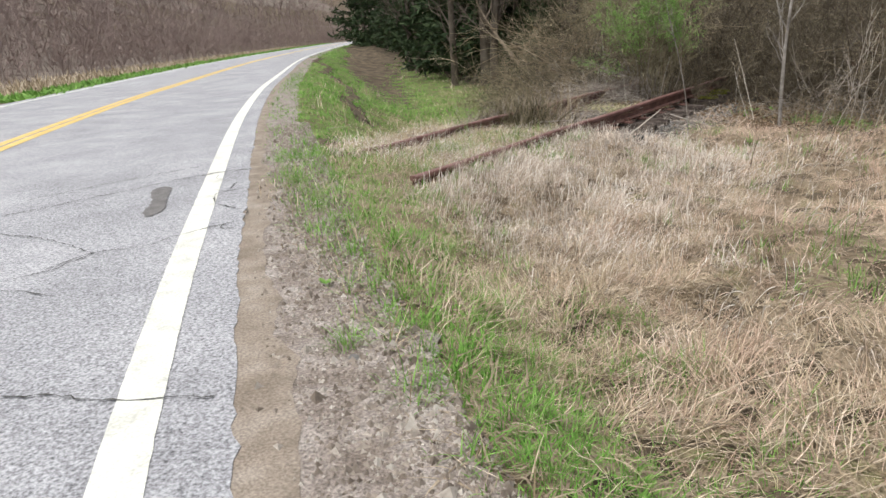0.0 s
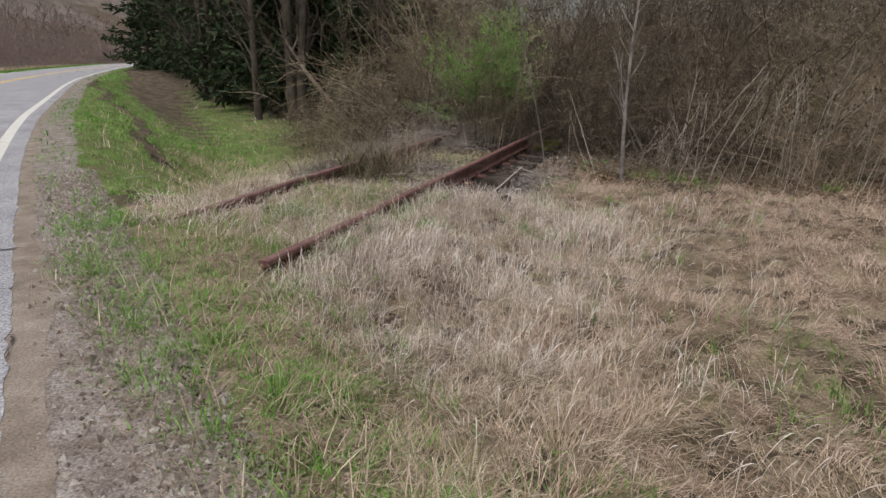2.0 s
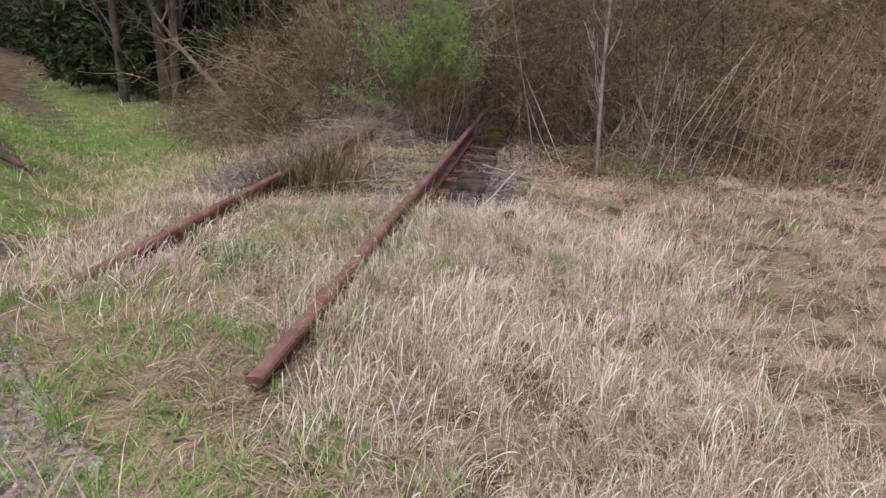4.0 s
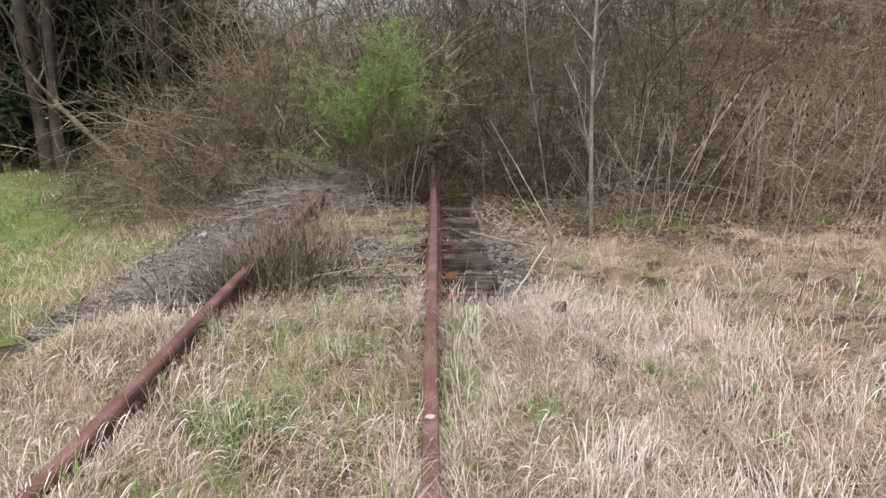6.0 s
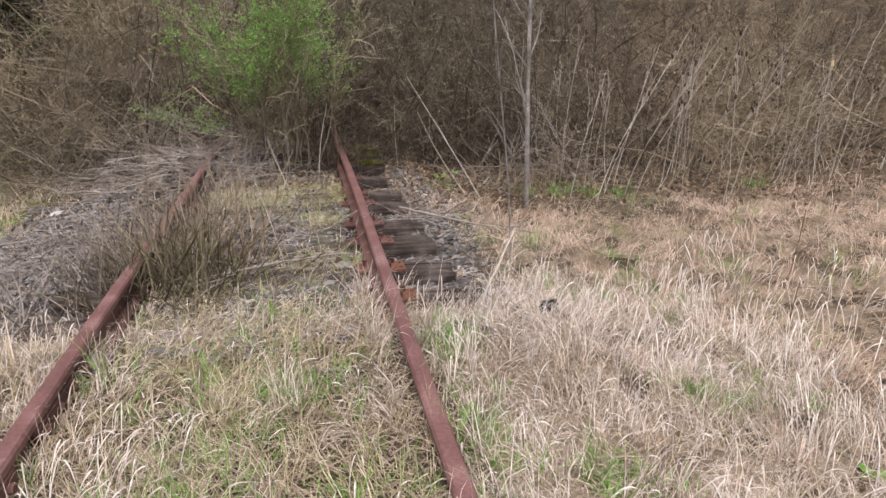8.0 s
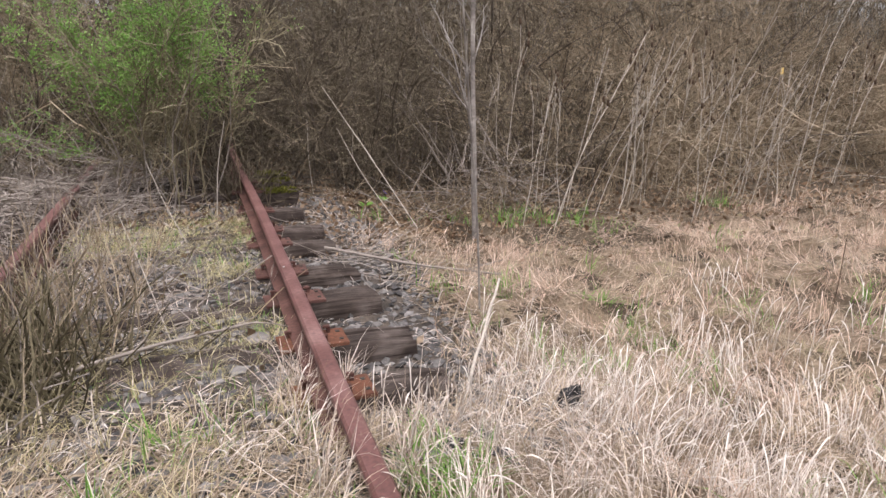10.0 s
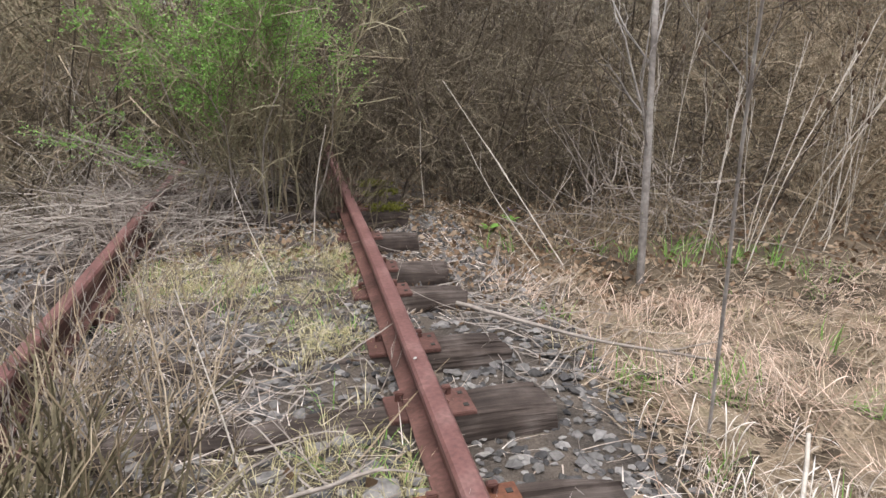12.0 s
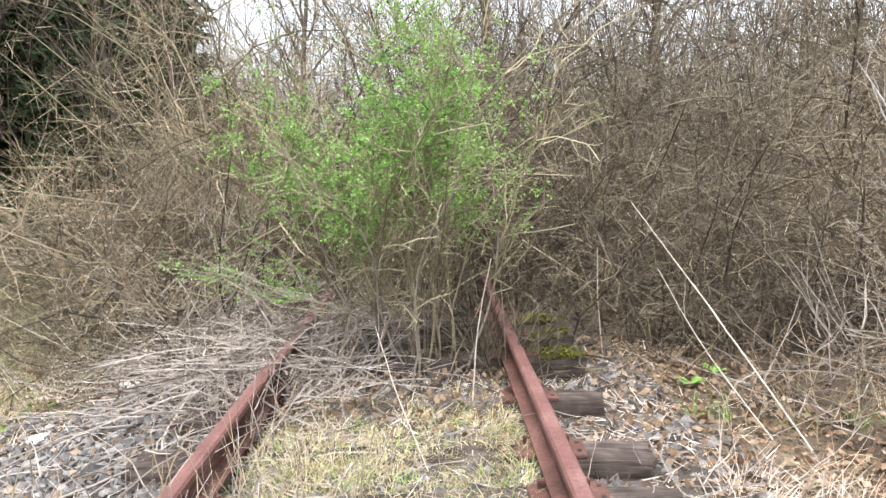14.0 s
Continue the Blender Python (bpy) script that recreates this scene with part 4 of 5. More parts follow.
FAR0 = int(np.argmin(np.abs(COARSE[:, 0] + 8) + (COARSE[:, 1] > 60) * 1000.0))
a = roadside(3200, FAR0, FAR0 + 45, 0.9, 5.5)
tufts("green_grass", "green verge grass with a ditch beside the road", M_GREEN, a, 6, 0.12, 0.03, (0.9, 0.35), (0.5, 0.4), 37, 0.12, k=2)
a = roadside(4200, FAR0 + 35, FAR0 + 130, 0.8, 9)
tufts("green_grass", "far green verge grass beside the road", M_GREEN, a, 3, 0.17, 0.09, (0.9, 0.3), (0.5, 0.4), 48, 0.2, k=2)
NEAR0 = int(np.argmin(np.hypot(COARSE[:, 0] - 22, COARSE[:, 1] + 18)))
a = roadside(11000, NEAR0, FAR0 + 150, -11.0, -7.3)
tufts("green_grass", "green verge grass across the road", M_GREEN, a, 3, 0.2, 0.15, (0.8, 0.3), (0.4, 0.4), 38, 0.25, k=2)
a = roadside(6000, NEAR0, FAR0 + 150, -18, -11)
tufts("dry_grass", "pale dead grass at the foot of the far wood", M_STRAW, a, 3, 0.5, 0.09, (0.5, 0.3), (0.6, 0.4), 45, 0.3, k=2)
a = cloud(3800, -34, -6, 8, 44, lambda x, y, l: sstep(5, 8, l) * (1 - sstep(14, 17, l)))
tufts("dry_grass", "pale dead grass before the wood", M_STRAW, a, 4, 0.22, 0.03, (0.8, 0.3), (0.6, 0.4), 50, 0.15, k=2)
a = cloud(7000, -34, -6, 8, 44, lambda x, y, l: sstep(3.5, 5, l) * (1 - sstep(11, 14, l)) * patch(x, y, 0.5, 2, -0.6, 0.0))
tufts("green_grass", "short green grass before the wood", M_GREEN, a, 4, 0.14, 0.03, (0.7, 0.3), (0.6, 0.4), 51, 0.15, k=2)
a = cloud(420, -0.68, 0.68, 0.9, 4.0, lambda x, y, l: 0.15 + 0.85 * patch(x, y, 1.5, 4, 0.0, 0.3))
tufts("green_grass", "green blades mixed with straw between the rails", M_GREEN, a, 9, 0.15, 0.0055, (0.7, 0.4), (0.9, 0.5), 52, 0.05)
a = cloud(1500, -1.9, 0.68, 0.7, 4.3, lambda x, y, l: sstep(1.2, 1.8, l) * (0.25 + 0.75 * patch(x, y, 1.7, 9, -0.2, 0.25)) * (np.abs(x + 0.755) > 0.1))
tufts("yellow_green_grass", "yellowish young grass growing through straw between the rails", M_YOUNG, a, 10, 0.14, 0.0036, (0.75, 0.4), (1.5, 0.7), 71, 0.05, wind=0.6)
a = cloud(1400, 0.9, 6.0, -3.2, 6.6, lambda x, y, l: sstep(1.5, 2.2, l) * (1 - on_bed(x, y)) * patch(x, y, 1.4, 6, 0.05, 0.35))
tufts("yellow_green_grass", "yellowish young grass coming up through the dead field", M_YOUNG, a, 9, 0.13, 0.0036, (0.8, 0.4), (1.3, 0.7), 72, 0.05, wind=0.6)
# green patches of their own
GREEN_SPOTS = [(0.18, 3.09, 0.3, 0.2), (0.92, 1.6, 0.12, 0.6), (0.95, 2.5, 0.12, 0.4), (1.3, 2.2, 0.2, 0.2), (0.95, 3.4, 0.12, 0.2), (2.2, 2.88, 0.25, 0.15), (-0.2, 2.3, 0.2, 0.25)]
for gx, gy, wx, wy in GREEN_SPOTS:
    a = np.stack([rng.normal(gx, wx * 0.6, 42), rng.normal(gy, wy * 0.6, 42)], 1)
    tufts("green_grass", "patch of green grass among the dead straw", M_GREEN, a, 12, 0.13, 0.0052, (0.6, 0.4), (1.2, 0.6), int(gx * 100 + gy * 10) + 500, 0.035)
# new blades among the dead grass
a = cloud(2600, -0.9, 6.0, -1.5, 8.0, lambda x, y, l: sstep(1.4, 2, l) * (1 - on_bed(x, y)) * patch(x, y, 1.7, 11, 0.2, 0.45))
tufts("green_grass", "new green blades among the dead grass", M_GREEN, a, 10, 0.17, 0.006, (0.45, 0.3), (0.7, 0.4), 39, 0.04)


def mid_bed(x, y, l):
    g = np.exp(-(((y - 7.25) / 0.5) ** 2)) + 0.8 * np.exp(-(((y - 6.2) / 0.22) ** 2)) * (x > 0.2) + 0.9 * np.exp(-(((y - 5.0) / 0.3) ** 2) - ((x - 0.45) / 0.3) ** 2)
    g = g + 0.5 * np.exp(-(((y - 4.45) / 0.42) ** 2)) * patch(x, y, 2.2, 4, -0.25, 0.2)
    return np.clip(g, 0, 1) * (0.5 + 0.5 * patch(x, y, 3, 1))


a = cloud(3600, -0.66, 0.68, 4.0, 8.3, mid_bed)
tufts("yellow_green_grass", "soft yellowish tufts of grass between the rails", M_YOUNG, a, 16, 0.15, 0.0034, (0.85, 0.4), (1.5, 0.7), 40, 0.05, wind=0.6)
a = cloud(500, -0.66, 0.68, 4.3, 8.3, mid_bed)
tufts("green_grass", "yellow-green tufts of new grass between the rails", M_GREEN, a, 10, 0.12, 0.005, (0.7, 0.4), (1.0, 0.5), 46)
a = cloud(520, 1.65, 2.7, 4.2, 6.6, lambda x, y, l: patch(x, y, 2.2, 8, 0.0, 0.3))
tufts("green_grass", "new green grass along the ballast's edge", M_GREEN, a, 8, 0.15, 0.0055, (0.5, 0.35), (0.8, 0.5), 55, 0.05)
# straw blown over the bed
a = cloud(2300, -2.9, 2.0, 3.6, 9.5, lambda x, y, l: (0.35 + 0.65 * patch(x, y, 2.0, 6)) * np.where(x < -0.9, 0.3, np.where((x > 0.85) & (y < 6.4), 0.3, 1.0)))
tufts("loose_straw", "loose dead straw lying over ballast and ties", M_BLEACHED, a, 5, 0.17, 0.005, (1.4, 0.12), (0.15, 0.3), 47, 0.08, lift=0.015)
# dead leaves under the brush
a = cloud(30000, -5, 9, 4.2, 14, lambda x, y, l: np.maximum(sstep(6.6, 8.2, y + 0.2 * np.abs(x - 0.6) - 1.4 * np.clip(-1.6 - x, 0, 9)), 0.07 * on_bed(x, y)))
a = np.concatenate([a, cloud(3600, 2.2, 8.0, 6.0, 8.4, lambda x, y, l: np.exp(-((y - 7.2) / 0.45) ** 2) * (0.3 + 0.7 * patch(x, y, 2.0, 5)))])
a = np.concatenate([a, cloud(3400, 0.85, 2.6, 6.6, 9.6, lambda x, y, l: 0.4 + 0.6 * patch(x, y, 2.4, 2)), cloud(1500, -0.7, 0.7, 7.6, 9.0, lambda x, y, l: 0.8 + 0 * x)])
v, q = leaves(rng, lay(a, 0.012) + rng.normal(0, 0.008, (len(a), 3)), 0.055)
stuff("leaf_litter", mesh_of("leaf_litter", v, q, None, M_LITTER), "brown dead leaves lying under the brush", "leaf litter")


# ---- brush ----
def branchwork(name, paths, mat, parent, label=""):
    """Fine crossing twigs that nobody could count, as one part."""
    ob = piece(name, mesh_of(name, *join([(strip if len(p) > 120 else tubes)(p, taper(np.full(len(p), a), b, len(p), p.shape[1])) for p, a, b in paths]), None, mat), parent, label)
    return tagged(ob, "", "", "", "stuff")


def shrub(name, seed, height, spread, stems, twigs, subs, r0, mat, label, lean=0.5, drop=0.03, buds=0, arch=0.25, stem_mat=None):
    """A thicket shrub: arching stems, crossing twigs and a mist of the finest shoots."""
    r = np.random.default_rng(seed)
    start = np.c_[r.normal(0, spread * 0.16, (stems, 2)), np.full(stems, -0.06)]
    a = r.uniform(0, 6.283, stems)
    tilt = np.abs(r.normal(0, lean, stems))
    way = np.stack([np.cos(a) * np.sin(tilt), np.sin(a) * np.sin(tilt), np.cos(tilt)], 1)
    st = wander(r, start, way, height * r.uniform(0.6, 1.15, stems), 7, 0.19, drop)
    tw = sprout(r, st, twigs, 0.1, 1.0, height * arch * 1.25, 5, 1.25, 0.32, drop)
    sb = sprout(r, tw, subs, 0.1, 1.0, height * arch * 0.55, 3, 1.3, 0.4, 0.03)
    fn = sprout(r, sb, subs * 2, 0.1, 1.0, height * arch * 0.3, 2, 1.4, 0.4, 0.0)
    holder = thing(name, label, "shrub", "bare shrubs of the thicket")
    # a stem_mat darker than the twigs paints the shade inside the thicket
    branchwork("stemwork", [(st, r0, r0 * 0.3)], stem_mat or mat, holder, "arching main stems, darkened for the thicket's inner shade" if stem_mat else "")
    branchwork("branchwork", [(tw, r0 * 0.3, r0 * 0.14), (sb, r0 * 0.17, r0 * 0.1), (fn, r0 * 0.12, r0 * 0.08)], mat, holder)
    if buds:
        p, _ = along(fn, r.integers(0, subs * 2, buds), r.uniform(0.2, 1, buds))
        tagged(piece("bud_scatter", mesh_of("bud_scatter", *leaves(r, p, 0.015), None, M_BUD), holder, "pale opening buds"), "", "", "", "stuff")
    return holder


def place(src, x, y, s=1.0, turn=0.0, dz=0.0):
    p = ground_point(x, y, dz)
    c = copy_thing(src, pose(p[0], p[1], p[2], 0, 0, turn))
    c.scale = (s, s, s)
    return c


BROWN_LABEL = "tangled leafless brown shrub in the thicket"
KINDS = [shrub("bare_shrub", 50 + i, 2.5, 1.9, 15, 180, 620, 0.0105, M_TWIG, BROWN_LABEL if i % 2 else "leafless brown shrub with arching stems and pale buds", 0.7 + 0.15 * (i % 3), 0.1 + 0.06 * (i % 2), 260, 0.28, M_DARKBARK) for i in range(4)]
# the first of these wears the twig colour with light painted in
LIGHT = [shrub("bare_shrub", 80 + i, 2.3, 2.0, 17, 190, 640, 0.0085, M_HAZEL if i else M_SUNTWIG, "pale olive-brown leafless shrub with arching canes", 0.85, 0.15, 240, 0.28) for i in range(2)]
r = random.Random(4)


def brush_front(x):
    """Where the thicket begins."""
    return 9.3 - 1.0 * min(1, max(0, x - 2.0)) + 0.03 * abs(x - 2) + (0.9 * min(1, max(0, -0.8 - x)) if x < -0.8 else 0) + 0.75 * max(0, -2.2 - x) + 1.1 * math.exp(-((x - 1.15) / 0.75) ** 2)


for i in range(74):
    x = r.uniform(-7.5, 12.0)
    y = brush_front(x) + r.random() ** 1.4 * 4.2
    light = (-3.4 < x < -0.7 and i % 5) or (x > 4.6 and i % 5 < 3)
    place(LIGHT[0 if x > 0 else i % 2] if light else KINDS[i % 4], x, y, r.uniform(0.75, 1.15) * (0.6 if x < -3.8 else 1.0), r.uniform(0, 360))
# taller growth behind
for i in range(26):
    x = -3.2 + 0.6 * i + r.uniform(-0.3, 0.3)
    y = brush_front(x) + r.uniform(1.8, 4.5)
    place(LIGHT[i % 2] if x < -0.3 else LIGHT[0] if x > 5.0 else KINDS[i % 4], x, y, r.uniform(1.35, 1.75), r.uniform(0, 360))
for i in range(8):
    x = -3.3 + 0.33 * i
    place(LIGHT[i % 2], x, brush_front(x) + r.uniform(1.5, 3.2), r.uniform(1.6, 2.0), r.uniform(0, 360))
for i, src in enumerate(KINDS + LIGHT):
    src.matrix_basis = pose(*ground_point(-2.6 + 1.7 * i, 11.2 + 0.5 * (i % 2)))


# ---- woods ----
def tree(name, seed, height, r0, limbs, twigs, subs, mat, label, lean=(0.0, 0.0), low=0.3, group="trees of the wood", jit=0.035):
    r = np.random.default_rng(seed)
    trunk = wander(r, np.array([[0, 0, -0.15]]), np.array([[lean[0], lean[1], 1.0]]), np.array([height]), 11, jit)
    lb = sprout(r, trunk, limbs, low, 0.97, height * 0.32, 7, 0.9, 0.16, -0.02, 0.3)
    tw = sprout(r, lb, twigs, 0.15, 1.0, height * 0.13, 5, 0.8, 0.25)
    sb = sprout(r, tw, subs, 0.1, 1.0, height * 0.055, 3, 0.9, 0.25)
    holder = thing(name, label, "tree", group)
    piece("trunk", mesh_of("trunk", *tubes(trunk, taper(r0, r0 * 0.22, 1, 11), 8), None, mat, True), holder)
    branchwork("crown", [(lb, r0 * 0.3, r0 * 0.08), (tw, r0 * 0.1, r0 * 0.04), (sb, r0 * 0.05, r0 * 0.025)], mat, holder, "bare branching crown")
    return holder


OAKS = [tree("bare_tree", 70 + i, 13, 0.22, 22, 150, 300, M_DARKBARK, "tall bare deciduous tree with grey-brown trunk at the wood's edge", low=0.12) for i in range(3)]
WOOD = [(-13.6, 21.6, 0.85, 10), (-11.9, 21.6, 1.15, 80), (-11.3, 21.3, 0.9, 200), (-21.5, 29.0, 0.9, 150), (-23.2, 30.5, 0.8, 20), (-7.6, 21.5, 0.6, 60), (-5.6, 20.0, 0.55, 120), (-17.0, 26.5, 0.9, 260), (-26.5, 36, 1.0, 40), (-31, 40, 1.0, 160), (-36, 47, 1.0, 300), (-42, 53, 1.0, 90), (-9.6, 25, 1.0, 50), (2, 24, 0.8, 100), (7, 25, 0.8, 210), (12, 23, 0.8, 20), (17, 22, 0.9, 70), (-15, 33, 1.1, 170), (-2.4, 18.5, 0.5, 250)]
for i, (x, y, s, turn) in enumerate(WOOD[3:]):
    place(OAKS[i % 3], x, y, s, turn)
for src, (x, y, s, turn) in zip(OAKS, WOOD):
    src.matrix_basis = pose(*ground_point(x, y), 0, 0, turn)
    src.scale = (s, s, s)

broken = tree("broken_tree", 91, 5.0, 0.13, 7, 24, 40, M_DEADWOOD, "brown barkless leaning dead trunk with broken forked limbs", lean=(-0.9, 0.1), low=0.25)
broken.matrix_basis = pose(*ground_point(-8.6, 20.4))


def cedar(seed, height, radius, n):
    r = np.random.default_rng(seed)
    holder = thing("cedar_tree", "dense dark green evergreen cedar at the wood's edge", "tree", "evergreens of the wood")
    trunk = wander(r, np.array([[0, 0, -0.15]]), np.array([[0, 0, 1.0]]), np.array([height]), 8, 0.02)
    piece("trunk", mesh_of("trunk", *tubes(trunk, taper(0.2, 0.03, 1, 8), 7), None, M_DARKBARK, True), holder)
    m = 90
    z = r.uniform(0.03, 0.98, m) ** 0.95
    a = r.uniform(0, 6.283, m)
    rad = radius * (1 - z) ** 0.55 * r.uniform(0.75, 1.15, m)
    start = np.stack([np.zeros(m), np.zeros(m), z * height], 1)
    bough = wander(r, start, np.stack([np.cos(a), np.sin(a), np.full(m, 0.15)], 1), rad, 5, 0.08, 0.04)
    branchwork("bough", [(bough, 0.03, 0.01)], M_DARKBARK, holder)
    p, _ = along(bough, r.integers(0, m, n), r.uniform(0.15, 1, n) ** 0.7)
    p = p + r.normal(0, 0.16, (n, 3)) * np.array([1, 1, 0.8])
    tagged(piece("foliage", mesh_of("foliage", *leaves(r, p, 0.46, 0.15), None, M_NEEDLE), holder, "dark needle sprays"), "", "", "", "stuff")
    return holder


CEDARS = [cedar(60 + i, 11, 3.3, 6000) for i in range(2)]
spots = [(-54.5, 61.0, 1.5), (-48, 56.5, 1.3), (-42, 52, 1.0), (-37, 47.5, 1.05), (-32, 43, 1.0), (-28, 38.5, 0.95), (-24.5, 35, 0.95), (-20.5, 32, 0.95), (-17, 29.5, 0.9), (-13.5, 27.5, 0.9), (-10.5, 25.4, 0.85), (-7.6, 25.2, 0.8), (-6.5, 22.5, 0.62), (-16, 26.5, 0.8), (-9.0, 23.2, 0.7), (-11.8, 24.2, 0.8), (-55.5, 66, 1.2), (-14.5, 24.2, 0.7), (-9.8, 27.5, 1.0), (-18.5, 28, 0.8), (-12.6, 23.4, 0.8), (-15.6, 25.6, 0.95), (-19.6, 30.2, 1.05), (-22.4, 33, 1.05), (-8.2, 24.2, 0.78), (-26.4, 36.6, 1.05)]
for i, (x, y, s) in enumerate(spots[2:]):
    place(CEDARS[i % 2], x, y, s, 47 * i)
for src, (x, y, s) in zip(CEDARS, spots):
    src.matrix_basis = pose(*ground_point(x, y))
    src.scale = (s, s, s)


def far_wood(name, label, xy, h0, h1, r0, mat, seed, many=5, haze=0.45):
    r = np.random.default_rng(seed)
    n = len(xy)
    p = lay(xy, -0.1)
    a = r.uniform(0, 6.283, n)
    tilt = np.abs(r.normal(0, 0.34, n))
    st = wander(r, p, np.stack([np.cos(a) * np.sin(tilt), np.sin(a) * np.sin(tilt), np.cos(tilt)], 1), r.uniform(h0, h1, n), 4, 0.2)
    tw = sprout(r, st, n * many, 0.1, 1.0, (h0 + h1) * 0.12, 2, 1.2, 0.4)
    v, q = join([tubes(st, taper(np.full(n, r0), r0 * 0.3, n, 4)), strip(tw, taper(np.full(n * many, r0 * haze), r0 * haze * 0.4, n * many, 2))])
    return stuff(name, mesh_of(name, v, q, None, mat), label, "woods")


a = cloud(26000, -190, 20, -40, 220, lambda x, y, l: (l < -16) * (l > -60) * (0.35 + 0.65 * (l > -30)))
far_wood("far_woods", "brown leafless woods on the hillside across the road", a, 2.5, 10.0, 0.026, M_FARTWIG, 101, 12, 0.65)
a = cloud(6500, -230, 20, -60, 260, lambda x, y, l: (l < -55) * (l > -170) * 0.6)
far_wood("far_woods", "grey-brown leafless woods higher on the hillside", a, 7.0, 14.0, 0.09, M_FARTWIG, 106, 11, 0.95)
a = cloud(3000, -110, -16, 26, 150, lambda x, y, l: (l > 13) * (l < 60) * sstep(0, 8, l - 13) * 0.5)
far_wood("deep_woods", "dim leafless woods behind the evergreens", a, 5.0, 12.0, 0.09, M_DARKBARK, 102)
a = cloud(4300, -14, 24, 14, 34, lambda x, y, l: (y > 14.5 + 0.9 * np.clip(-x - 2, 0, 20)) * np.where((x > -6) & (x < -0.5), 0.25, 0.8))
far_wood("deep_woods", "brown leafless brush and saplings behind the thicket", a, 4.0, 8.5, 0.017, M_TWIG, 103, 10)
a = cloud(3400, -30, -3.5, 10, 36, lambda x, y, l: (l > 9.0) * (y > 13.5 + 0.62 * np.clip(-x - 4, 0, 40)) * (y < 24 + 0.8 * np.clip(-x - 4, 0, 40)) * 0.9)
far_wood("undergrowth", "reddish-brown dead undergrowth along the wood's foot", a, 0.6, 1.5, 0.012, M_TWIG, 104)
a = cloud(3000, -9, -1.7, 5, 15, lambda x, y, l: (l > 6) * patch(x, y, 0.6, 9, 0.0, 0.3) * sstep(-0.2, 0.5, y - 7.0 + 0.3 * (x + 2)) * 0.6)
far_wood("dead_weeds", "brown dead weed stems on the low ground", a, 0.25, 0.7, 0.006, M_TWIG, 105)


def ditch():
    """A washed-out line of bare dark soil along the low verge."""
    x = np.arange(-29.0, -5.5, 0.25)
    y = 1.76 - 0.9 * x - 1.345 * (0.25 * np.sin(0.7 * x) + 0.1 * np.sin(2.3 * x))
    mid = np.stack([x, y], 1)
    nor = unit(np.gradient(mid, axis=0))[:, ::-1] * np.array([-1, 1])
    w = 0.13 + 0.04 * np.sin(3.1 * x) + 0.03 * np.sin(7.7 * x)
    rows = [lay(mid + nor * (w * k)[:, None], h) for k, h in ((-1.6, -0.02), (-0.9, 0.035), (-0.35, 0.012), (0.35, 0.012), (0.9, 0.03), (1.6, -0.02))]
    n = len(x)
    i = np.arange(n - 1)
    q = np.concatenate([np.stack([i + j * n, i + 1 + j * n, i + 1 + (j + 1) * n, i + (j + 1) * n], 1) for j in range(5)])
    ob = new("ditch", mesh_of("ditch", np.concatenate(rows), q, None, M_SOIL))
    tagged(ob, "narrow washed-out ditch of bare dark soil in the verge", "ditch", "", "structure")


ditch()


